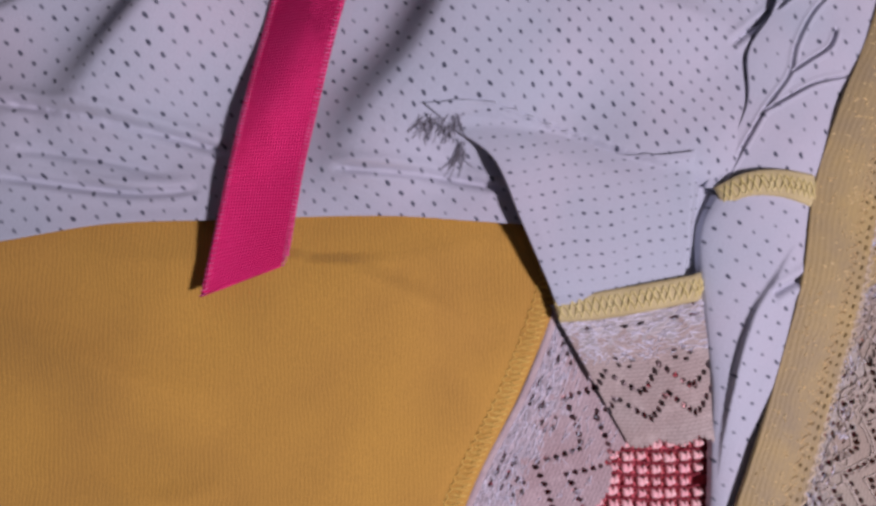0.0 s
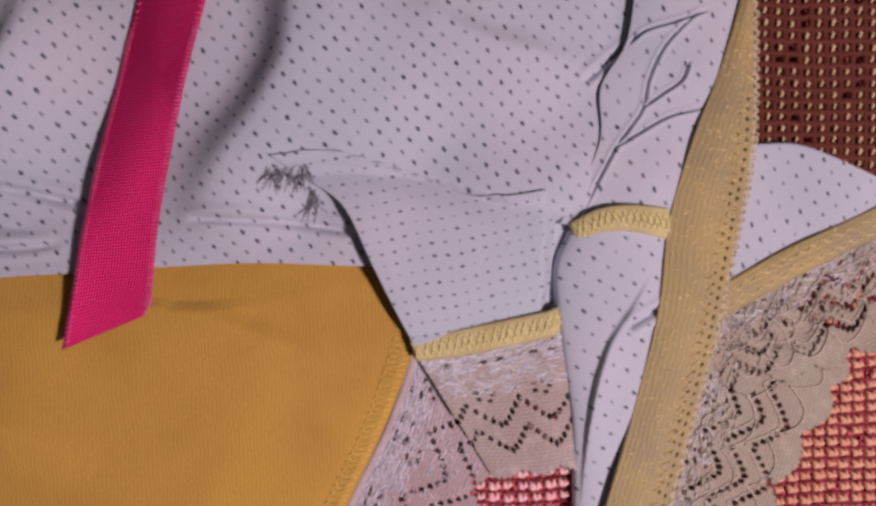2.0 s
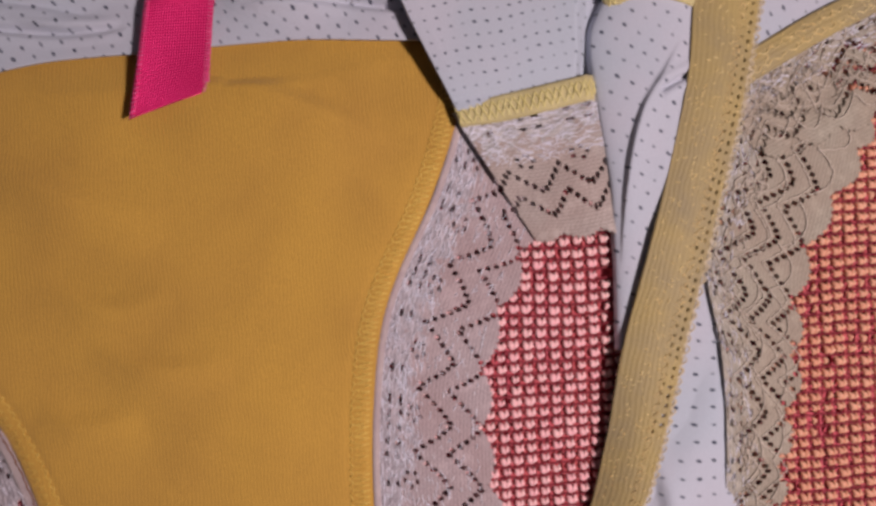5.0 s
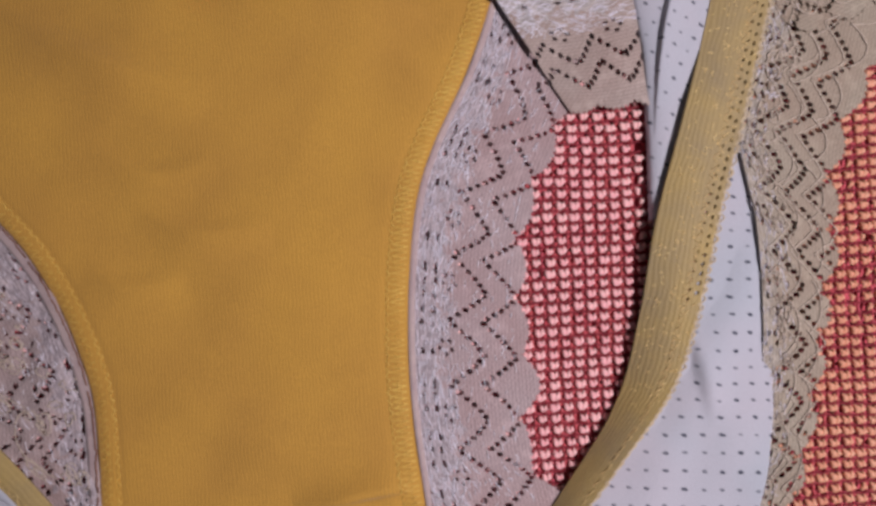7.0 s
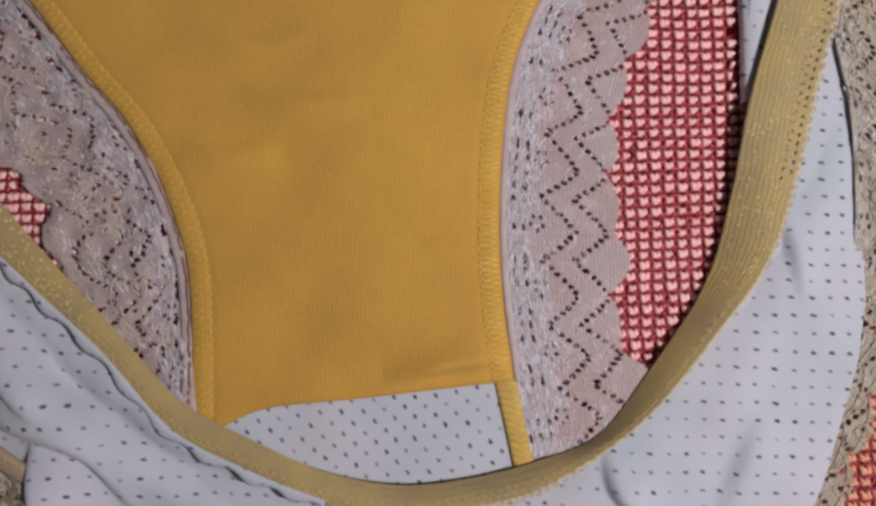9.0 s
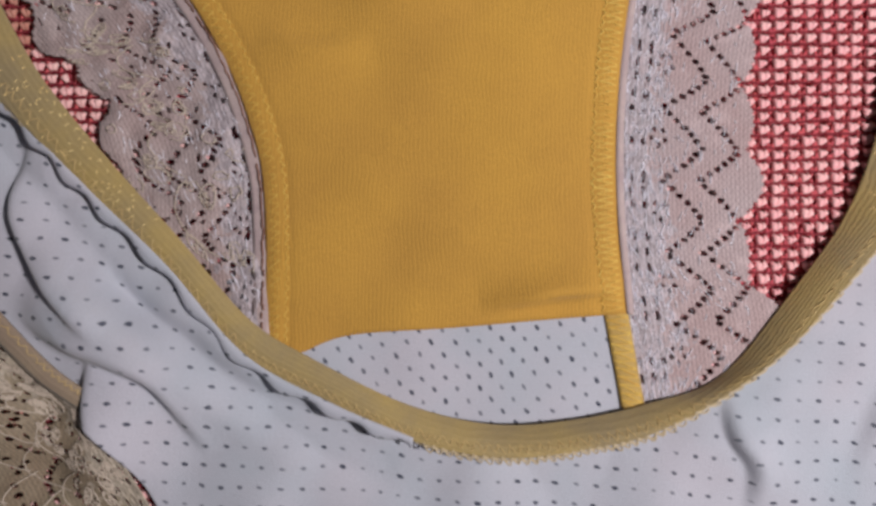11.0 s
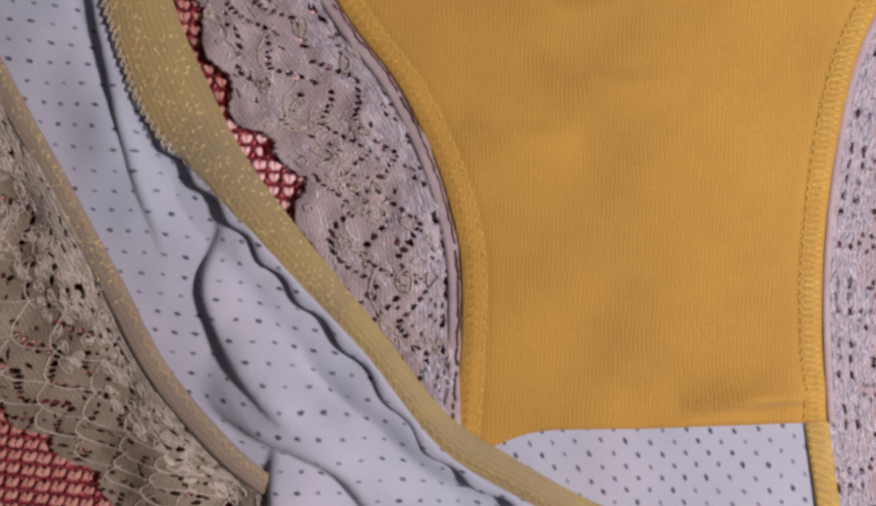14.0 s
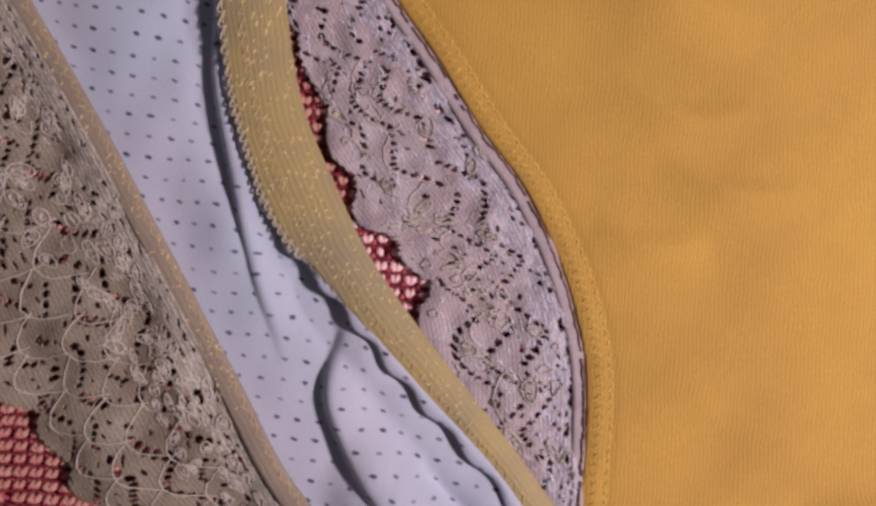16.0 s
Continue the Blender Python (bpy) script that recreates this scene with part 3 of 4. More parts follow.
def lace_holes(period=14.5, first=13.8, gap=7.4, swing=4.0, lines=2, scallop=1.3, phase=0.0, hole=0.6, seed=3, warp=0.25, drop=0.0, stray=0.0, slots=(1.4, 3.8, 6.2), big=1.0):
    r = np.random.RandomState(seed)
    jit = r.rand(4000)

    def holes(s, w, full):
        tooth = s + phase
        s, w = tooth + warp * waves(s, w, 9, 0), w + warp * waves(s, w, 11, 1)
        out = np.zeros(s.shape, bool)
        pitch = 1.25
        k = np.floor(s / pitch)
        sc = (k + 0.5) * pitch
        js = jit[(k.astype(int) * 7) % 4000]
        for line in range(lines):
            wc = first + gap * line + swing * tri(sc / period + 0.04 * line)
            gone = jit[(k.astype(int) * 11 + 900 * line) % 4000] < drop
            out |= (((s - sc) / (hole * 0.92)) ** 2 + ((w - wc) / (hole * (1.0 + 0.5 * js))) ** 2 < 1) & ~gone
        # small rosettes of holes beside each point of the zigzag
        q = (s / period + 0.5) % 1.0 * period - period / 2
        for a in range(5):
            ca, sa = math.cos(a * 1.257), math.sin(a * 1.257)
            out |= ((q - 1.7 * ca) / 0.5) ** 2 + ((w - (first - 4.6) - 1.4 * sa) / 0.42) ** 2 < 1
        if stray:
            gs, gw = np.floor(s / 2.4), np.floor(w / 2.4)
            ja = jit[((gs * 71 + gw * 23).astype(int)) % 4000]
            jb = jit[((gs * 17 + gw * 57).astype(int) + 5) % 4000]
            out |= (((s - (gs + 0.3 + 0.4 * ja) * 2.4) / (0.3 + 0.5 * jb)) ** 2 + ((w - (gw + 0.3 + 0.4 * jb) * 2.4) / (0.3 + 0.3 * ja)) ** 2 < 1) & (ja < stray) & (w < full - 2)
        # long slots in the stitched border
        kk = np.floor(s / 3.1)
        jj = jit[(kk.astype(int) * 13) % 4000]
        for c in slots:
            out |= (((s - (kk + 0.5 + 0.3 * (jj - 0.5)) * 3.1) / (0.35 + 0.6 * jj) / big) ** 2 + ((w - c) / (0.28 * big)) ** 2 < 1) & (jj > 0.3)
        # scalloped outer edge with tiny teeth
        edge = full - scallop * (1 - np.abs(np.sin(math.pi * tooth / period))) * 2.0 - 0.25 * (1 + np.sin(2 * math.pi * tooth / 1.6))
        return out | (w > edge)

    return holes


STEP = 0.36
LACE_R_OUT = [(50, -22), (43, -40), (36.5, -54), (31, -65.5), (28.6, -79), (27.8, -92), (29.4, -105), (26.5, -121), (33, -133), (25, -150)]
LACE_R_IN = [(26, -6), (20, -25), (12, -42), (6.2, -55), (2.3, -70), (0.2, -86), (-0.6, -101), (0, -118), (2, -134), (4, -152)]
lace_right = Sheet(LACE_R_IN, LACE_R_OUT, STEP, lambda s: 1.4 + 0.35 * waves(s.x, s.y, 18, 3) - 0.3 * np.exp(-s.w / 3.0), even=False)
under(lace_right.mesh("lace_trim", LACE, holes=lace_holes(hole=0.58, big=1.35), thick=0.3), briefs, "pink beige lace leg trim with zigzag holes")

LACE_L_IN = [(-134, 8), (-122, -14), (-110.5, -31.5), (-102.5, -42), (-93.5, -55), (-84.5, -66), (-78.5, -76.5), (-74, -87), (-70.5, -100), (-69.7, -113), (-70, -128), (-70.5, -142)]
LACE_L_OUT = [(-160, 10), (-147, -15), (-136, -35), (-129, -50), (-122.5, -64), (-117.3, -75.5), (-110.3, -80), (-105.2, -87.5), (-103.6, -98), (-93, -117), (-78, -134), (-74, -144)]
lace_left = Sheet(LACE_L_IN, LACE_L_OUT, STEP, lambda s: 1.9 + 0.8 * waves(s.x, s.y, 13, 4) * np.clip(s.w / 8, 0.15, 1) + 0.4 * waves(s.x, s.y, 5, 2) * np.clip(s.w / 6, 0, 1) - 0.9 * np.exp(-s.w / 4.0), even=False)
under(lace_left.mesh("lace_trim", LACE_PALE, holes=lace_holes(phase=5.0, gap=6.0, first=11.0, swing=3.0, lines=3, seed=5, warp=1.5, hole=0.56, drop=0.12, stray=0.2, slots=(4.6,), big=1.9), thick=0.3), briefs, "crumpled pink beige lace leg trim")

flap_lace = Sheet([(24, -14.5), (38, -13), (57.5, -9.5)], [(41, -44.5), (50, -44.5), (61, -44)], STEP, lambda s: 3.6 - 0.9 * s.u + 0.3 * waves(s.x, s.y, 10, 2), even=False)
flap_lace_ob = under(flap_lace.mesh("lace_trim", LACE_FLAP, holes=lace_holes(period=11.5, first=18.5, gap=6.0, swing=2.8, phase=3.0, scallop=0.8, big=1.3), thick=0.3), briefs, "turned-over pink beige lace trim")

OUT_R_IN = [(97, 2), (90, -18), (84, -36), (79, -52), (81, -72), (81, -92), (79, -112), (75, -132), (67, -150), (58, -170)]
OUT_R_OUT = [(122, -24), (118, -33), (108, -47), (102.5, -61), (100.5, -78), (97, -95), (93.5, -110), (88, -130), (78.5, -153), (70, -172)]
lace_out_r = Sheet(OUT_R_IN, OUT_R_OUT, STEP, lambda s: 1.9 + 0.5 * waves(s.x, s.y, 15, 1) + (0.8 - 2.4 * np.clip((-98 - s.y) / 14, 0, 1)) * np.exp(-s.w / 4), even=False)
out_r = under(lace_out_r.mesh("lace_trim", LACE_MID, holes=lace_holes(period=13.5, first=6.5, gap=6.0, swing=3.4, lines=3, scallop=1.6, phase=2.0, hole=0.6, seed=8), thick=0.3), briefs, "beige lace trim with corded scallops")
lace_up_r = Sheet([(86, -11), (110, -1), (138, 11)], [(93, -30), (113, -26), (140, -17)], STEP, lambda s: 2.5 + 0.7 * waves(s.x, s.y, 9, 2) * np.clip(s.w / 6, 0.2, 1), even=False)
up_r = under(lace_up_r.mesh("lace_trim", LACE_MID, holes=lace_holes(period=11.0, first=7.5, gap=4.6, swing=2.4, lines=3, scallop=1.5, hole=0.72, seed=9), thick=0.3), briefs, "gathered beige lace trim with corded scallops")

OUT_L_IN = [(-205, -8), (-183, -42), (-172, -59), (-161, -77), (-151, -94), (-142, -109), (-131, -127), (-118, -141), (-109, -148), (-98, -164), (-88, -182)]
OUT_L_OUT = [(-262, -50), (-232, -84), (-210, -101), (-195, -108), (-180, -115), (-171.5, -127), (-160, -136), (-149, -143.5), (-138.5, -152), (-134, -166), (-127, -186)]
lace_out_l = Sheet([(x + 0.9, y + 0.5) for x, y in OUT_L_IN], OUT_L_OUT, STEP, lambda s: 3.6 + 1.9 * waves(s.x, s.y, 11, 5) + 0.7 * waves(s.x, s.y, 5, 3) - (-0.8 + 1.9 * waves(s.x, s.y, 11, 5) + 0.7 * waves(s.x, s.y, 5, 3)) * np.exp(-(s.w / 5) ** 2), even=False)
out_l = under(lace_out_l.mesh("lace_trim", LACE_DARK, holes=lace_holes(period=13.0, first=10.0, gap=6.5, swing=3.0, lines=4, scallop=1.8, hole=0.66, seed=11, warp=1.6, drop=0.15, stray=0.25), thick=0.3), briefs, "taupe lace trim with corded loops")


def cords(sheet, parent, name, loops, arcs, r=0.2, seed=1, span=(0.0, 1.0), near=0.3, period=13.0):
    """Raised cord on lace: scallop arcs across it and uneven leaf-shaped loops by its seam."""
    g = np.random.RandomState(seed)
    th = Threads()
    count = int(sheet.length / period)
    for a in range(count):
        for k in range(arcs):
            c = (a + 0.5 + 0.5 * (k % 2) + 0.04 * g.normal()) / count
            if not span[0] <= c <= span[1]:
                continue
            t = np.linspace(-1, 1, 15)
            depth = 0.34 + 0.6 * (k + 0.6) / arcs
            uu = depth - (0.17 + 0.02 * g.normal()) * np.abs(t) ** 2.2 + 0.003 * g.normal(size=15)
            vv = c + t * 0.5 / count + 0.01 / count * g.normal(size=15)
            p = sheet.spot(uu, vv)
            p[:, 2] += 0.22
            th.add(p, r * 1.15, 5)
    for a in range(loops):
        c, d = span[0] + (span[1] - span[0]) * g.rand(), near * (0.25 + 0.9 * g.rand())
        t = np.linspace(0, 2 * math.pi * (0.6 + 1.1 * g.rand()), 16)
        rot, ra, rb, slide = g.rand() * 6.3, 1.2 + 2.0 * g.rand() ** 2, 0.8 + 1.1 * g.rand(), 0.35 * g.normal()
        dx, dy = ra * np.cos(t) + slide * t, rb * np.sin(t) * (1 + 0.4 * np.cos(t))
        dx, dy = dx + 0.22 * g.normal(size=16), dy + 0.22 * g.normal(size=16)
        uu = d + (dx * math.cos(rot) - dy * math.sin(rot)) / sheet.width
        vv = c + (dx * math.sin(rot) + dy * math.cos(rot)) / sheet.length
        p = sheet.spot(uu, vv)
        p[:, 2] += 0.2 + 0.25 * g.rand()
        th.add(p, r, 5)
    return under(th.mesh(name, CORD), parent, "cream corded outline", "stuff")


def zig_cords(sheet, parent, first, gap, swing, period, lines, phase, r):
    """Thin raised cord that runs beside each zigzag line of holes."""
    th = Threads()
    s_of = sheet.s[:, 0]
    full = sheet.full[:, 0]
    s = np.arange(0.5, s_of[-1] - 0.5, 0.7)
    v = np.interp(s, s_of, np.linspace(0, 1, sheet.n))
    for line in range(lines):
        w = first + gap * line - 1.7 + swing * tri((s + phase) / period + 0.04 * line) + 0.12 * rng.normal(size=len(s))
        fw = np.interp(s, s_of, full)
        ok = w < fw - 0.8
        p = sheet.spot(np.clip(w / fw, 0, 1), v)
        p[:, 2] += 0.15
        cut = np.flatnonzero(np.diff(ok.astype(int))) + 1
        for piece in np.split(np.arange(len(s)), cut):
            if len(piece) > 3 and ok[piece[0]]:
                th.add(p[piece], r, 5)
    return under(th.mesh("cord", CORD), parent, "cream corded outline", "stuff")


def medallions(sheet, parent, count, seed, near=0.34, span=(0.1, 0.98)):
    """Oval eyelets of raised cord with a darned middle, in uneven rows by the seam."""
    g = np.random.RandomState(seed)
    th = Threads()
    for a in range(count):
        c = span[0] + (span[1] - span[0]) * (a + 0.5 * g.rand()) / count
        d = near * (0.12 + 1.0 * g.rand())
        rot, ra, rb = g.rand() * 3.1, 1.4 + 1.5 * g.rand(), 0.9 + 0.9 * g.rand()

        def at(dx, dy):
            p = sheet.spot(d + (dx * math.cos(rot) - dy * math.sin(rot)) / sheet.width, c + (dx * math.sin(rot) + dy * math.cos(rot)) / sheet.length)
            p[:, 2] += 0.3
            return p

        t = np.linspace(0, 2 * math.pi, 19)
        wob = 1 + 0.06 * np.sin(3 * t + 6 * g.rand())
        th.add(at(ra * wob * np.cos(t), rb * wob * np.sin(t)), 0.14, 5)
        for k in range(13):
            q, l = g.normal(size=2) * 0.42, 0.3 + 0.5 * g.rand()
            e = rot + g.normal() * 0.7
            x, y = q[0] * ra + np.array([-1, 0, 1]) * l * math.cos(e), q[1] * rb + np.array([-1, 0, 1]) * l * math.sin(e)
            th.add(at(x, y), 0.12, 4)
    return under(th.mesh("eyelet_cord", CORD), parent, "cream corded oval eyelets", "stuff")


medallions(lace_out_l, out_l, 120, 41)
medallions(lace_left, bpy.data.objects["lace_trim.001"], 12, 42, 0.8, (0.3, 0.85))
medallions(lace_up_r, up_r, 10, 43, 0.45, (0.05, 0.98))
cords(lace_out_l, out_l, "cord", 70, 4, 0.13, 1, near=0.36, period=13.0)
zig_cords(lace_out_r, out_r, 6.5, 6.0, 3.4, 13.5, 3, 2.0, 0.14)
cords(lace_out_r, out_r, "cord", 60, 2, 0.12, 6, near=0.3, period=13.5)
zig_cords(lace_up_r, up_r, 7.5, 4.6, 2.4, 11.0, 3, 0.0, 0.14)
cords(lace_up_r, up_r, "cord", 30, 2, 0.13, 7, near=0.4, period=9.0)
cords(lace_left, bpy.data.objects["lace_trim.001"], "cord", 45, 1, 0.13, 4, span=(0.25, 0.85), near=0.8, period=14.0)

# pale border yarn, and the sparkle on the lace drawn as short white strokes
def specks(sheet, parent, count, depth, seed):
    g = np.random.RandomState(seed)
    th = Threads()
    for a in range(count):
        v = g.rand()
        fw = float(np.interp(v, np.linspace(0, 1, sheet.n), sheet.full[:, 0]))
        u, d, l = min(0.86, depth * g.rand() ** 1.2 / fw), g.normal() * 0.3, 0.4 + 0.9 * g.rand()
        p = sheet.spot(u + np.array([-1, 0, 1]) * l * math.sin(d) / fw, v + np.array([-1, 0, 1]) * l * math.cos(d) / sheet.length)
        p[:, 2] += np.array([-0.05, 0.16, -0.05])
        th.add(p, 0.07 + 0.06 * g.rand(), 4)
    return under(th.mesh("border_yarn_sparkle", SPECK), parent, "white lilac border yarn and its sparkle drawn as pale strokes", "stuff")


specks(lace_right, bpy.data.objects["lace_trim"], 1100, 11.0, 21)
specks(lace_right, bpy.data.objects["lace_trim"], 600, 25.0, 25)
specks(lace_left, bpy.data.objects["lace_trim.001"], 650, 30.0, 22)
specks(flap_lace, flap_lace_ob, 600, 14.0, 23)
specks(lace_out_r, out_r, 450, 7.0, 26)
specks(lace_up_r, up_r, 350, 9.0, 27)

# ---- white dotted panels ----
HEM = [(-84, -0.7), (-63, 2.7), (-42, 3.3), (-26, 3.8), (-6, 3.8), (15, 2.3)]


def front_height(s):
    x, y = s.x, s.y
    z = 3.9 + (1.5 * waves(x, y, 26, 0) + 0.6 * waves(x, y, 12, 3)) * np.clip((y - 3) / 12, 0, 1) + 1.5 * np.exp(-((x - 28) / 22) ** 2 - ((y - 42) / 18) ** 2)
    z = z - 1.3 * np.clip((x - 66) / 5, 0, 1)
    z = z - 3.6 * np.clip((x - 50) / 5, 0, 1) * np.clip((13 - y) / 5, 0, 1)
    z = z + fold(x, y, [(66, 7), (58, 10), (41, 16), (26, 21), (9, 26), (2, 28)], 1.7, 8.0, 0.3)
    z = z + groove(x, y, [(-20, 13.5), (0, 12), (16, 9)], 2.0, 0.6) + groove(x, y, [(-84, 26), (-67, 23.5), (-52, 20), (-40, 16.5)], 2.4, 0.7) + groove(x, y, [(-84, 12), (-62, 9), (-46, 9)], 1.8, 0.6)
    z = z + groove(x, y, [(-80, 17), (-64, 15), (-52, 12)], 0.9, 0.6)
    z = z + fold(x, y, [(-40, 16), (-52, 20), (-67, 23.5), (-84, 26)], 2.0, 5.0, 0.8)
    z = z + fold(x, y, [(14, 10), (-8, 13), (-22, 14)], 1.2, 3.0, 0.6) + fold(x, y, [(-44, 8), (-60, 10), (-75, 15)], 1.4, 3.0, 0.7)
    z = z + fold(x, y, [(-21, 8), (-11, 25), (-1, 38), (4, 52), (5, 92)], 8.0, 20.0, 6.0) + fold(x, y, [(22, 62), (36, 50), (56, 44), (68, 42)], 1.8, 9.0, 3.0) + fold(x, y, [(30, 92), (34, 66), (30, 48)], 1.8, 8.0, 3.5)
    z = z + fold(x, y, [(-100, 38), (-80, 44), (-62, 60)], 2.6, 8.0, 2.0) + fold(x, y, [(-74, 18), (-62, 33), (-50, 49), (-46, 72)], 8.0, 10.0, 5.5)
    z = z - 2.2 * np.exp(-((x - 4.5) / 7.5) ** 2 - ((y - 13.5) / 5.5) ** 2)
    z = z + groove(x, y, [(73, 47), (69.1, 44), (65.5, 41.2), (63, 39.5)], 1.8, 0.5)
    return z


front = Sheet([(-125, 92), (-125, -6)], [(100, 92), (72, 3)], 0.55, front_height, bottom=[(-100, -3), *HEM, (38, 1)]).soften(1)
front_ob = under(front.mesh("front_panel", BOLD_DOTS, turn=41, thick=0.8, dense=1.3), briefs, "wrinkled white dotted jersey panel")

def front_at(x, y):
    """Height of the front panel at each place of a sheet."""
    fx, fy, fz = (q[::2, ::2].ravel() for q in (front.x, front.y, front.z))
    return np.array([fz[((fx - a) ** 2 + (fy - b) ** 2).argmin()] for a, b in zip(x.ravel(), y.ravel())]).reshape(x.shape)


def flap_height(s):
    z = 4.4 + (4.6 * np.sin(np.clip(s.v * 0.95 + 0.1, 0, 1) * math.pi) ** 0.6 + 1.6 * s.v) * np.clip(1.05 - 0.75 * s.u, 0, 1) + 0.5 * waves(s.x, s.y, 16, 3)
    rows = s.v[:, 0] < 0.16
    lip = z.copy()
    lip[rows] = front_at(s.x[rows], s.y[rows]) + 0.9
    f = np.clip((0.16 - s.v) / 0.1, 0, 1)
    z = np.where(rows[:, None], np.maximum(z, lip * f + z * (1 - f)), z)
    return z - 4.6 * np.clip((s.u - 0.85) / 0.07, 0, 1)


flap = Sheet([(-2, 25), (3, 21.4), (11.6, 15), (17, 3), (21, -6), (25, -14.5)], [(63, 18), (61, 11), (59, 4), (58, -2), (57, -5), (56.5, -8.8)], 0.5,
             flap_height,
             top=[(9.7, 25.6), (26, 20.7), (41, 15.7)], bottom=[(38, -12.3)]).soften(2)
under(flap.mesh("leg_panel", DOTTED, turn=-9, thick=0.7, dense=1.5), briefs, "folded white dotted jersey leg panel")
flap_seam = Sheet([(24.2, -13.2), (38, -11), (56.4, -8.0)], [(25.6, -18), (37.5, -17), (56.6, -13.6)], 0.6, lambda s: 6.0 - 3.0 * np.clip((s.v - 0.92) / 0.08, 0, 1) + 0.5 * np.sin(s.u * math.pi) - 0.5 * s.u + 0.4 * (s.v - 0.5))
seam_ob = under(flap_seam.mesh("overlock_seam", OVERLOCK, thick=0.7), briefs, "pale yellow overlocked seam")
zigzag(flap_seam, 0.5, 3.6, 0.0, 1.0, 3.0, 0.2, 0.14, "stitching", SEAM_YARN, seam_ob, "yellow crossed overlock stitches")
zigzag(flap_seam, 0.5, -3.6, 0.0, 1.0, 3.0, 0.2, 0.14, "stitching", SEAM_YARN, seam_ob, "yellow crossed overlock stitches")


def side_height(s):
    z = 4.3 + 0.9 * np.sin(np.clip(s.u, 0, 1) * math.pi) + 0.5 * waves(s.x, s.y, 14, 4)
    for line, depth in (([(58.6, 7.5), (61.5, 11.8), (65.3, 18.6), (69.1, 25.2), (71.5, 28.3), (75.3, 33.4), (76.7, 39.2), (79.8, 45.5), (84, 50), (89, 54)], 2.4), ([(69.1, 25.2), (74.5, 28.2), (81.2, 31.5), (88.5, 33)], 1.9),
                        ([(75.3, 33.4), (79.6, 36.2), (83.8, 39.0), (85.5, 43)], 2.0), ([(72.7, 46.8), (76.4, 49.6), (82.4, 51.2), (90, 53.5)], 2.4), ([(86, 14), (89, 25), (92.5, 38), (96, 52)], 1.4)):
        z = z + fold(s.x, s.y, line, depth * 0.15, 3.0, 0.3) + groove(s.x, s.y, line, depth * 0.75, 0.24, 0.1)
    return z


side_panel = Sheet([(84, 95), (76, 66), (72.5, 48), (66.5, 38), (65.6, 26), (56.8, 9.5)], [(103, 95), (99, 62), (94, 42), (88, 27), (84, 18), (81, 9)], 0.19, side_height, even=False)
under(side_panel.mesh("side_panel", DOTTED, turn=50, thick=0.7), briefs, "creased white dotted jersey side panel")


def tube_height(s):
    z = 2.0 - 1.5 * np.clip((-32 - s.y) / 12, 0, 1) + 4.0 * np.sin(np.clip(s.u, 0.0, 1.0) * math.pi) ** 0.24 * (1 - 0.4 * s.v)
    z = z + fold(s.x, s.y, [(59.5, -52), (61.5, -31.2), (65.5, -17.2), (71, -9), (76.5, -1)], 1.7, 4.0, 0.28) * np.clip((1 - s.u) / 0.25, 0, 1) + fold(s.x, s.y, [(66, -50), (70, -37), (75.8, -27.5)], 1.2, 3.0, 0.28) * np.clip((1 - s.u) / 0.2, 0, 1)
    z = z + groove(s.x, s.y, [(70, -13), (74, -11), (79, -9)], 1.4, 0.6)
    return z


tube = Sheet([(58.8, 8), (55.4, -0.5), (56.3, -16), (58.2, -35), (58.2, -51), (57.2, -70)], [(80.5, 8), (80, 1), (80, -10), (77, -25), (70, -44), (60, -70)], 0.28, tube_height).soften(1)
under(tube.mesh("rolled_leg", DOTTED, turn=30, thick=0.6, dense=1.12), briefs, "rolled white dotted jersey edge")
tube_seam = Sheet([(58.5, 9.5), (64, 12.2), (71, 13), (81, 12)], [(60.2, 5.2), (65, 7.4), (72, 7.2), (80.5, 5)], 0.6,
                  lambda s: 4.2 + 2.4 * np.sin(np.clip(s.v, 0, 1) * math.pi) ** 0.7 + 0.4 * np.sin(s.u * math.pi))
ts = under(tube_seam.mesh("overlock_seam", OVERLOCK, thick=0.7), briefs, "pale yellow overlocked seam")
zigzag(tube_seam, 0.5, 3.4, 0.02, 0.98, 2.8, 0.2, 0.14, "stitching", SEAM_YARN, ts, "yellow crossed overlock stitches")
zigzag(tube_seam, 0.5, -3.4, 0.02, 0.98, 2.8, 0.2, 0.14, "stitching", SEAM_YARN, ts, "yellow crossed overlock stitches")

BACK_IN = [(80, -46), (70, -76), (61, -99), (47, -117), (32, -132), (19, -147), (5, -151), (-14, -155), (-38, -152), (-62, -143), (-82, -127), (-97, -110), (-113, -92), (-126, -74), (-136, -54), (-139, -34), (-142, -10), (-143, 15)]
BACK_OUT = [(79.5, -46), (82.5, -76), (82.5, -99), (80, -121), (74, -142), (62, -166), (30, -186), (-15, -192), (-55, -190), (-84, -182), (-100, -158), (-118, -139), (-130, -125), (-148, -97), (-162, -73), (-177, -49), (-195, -22), (-210, 5)]


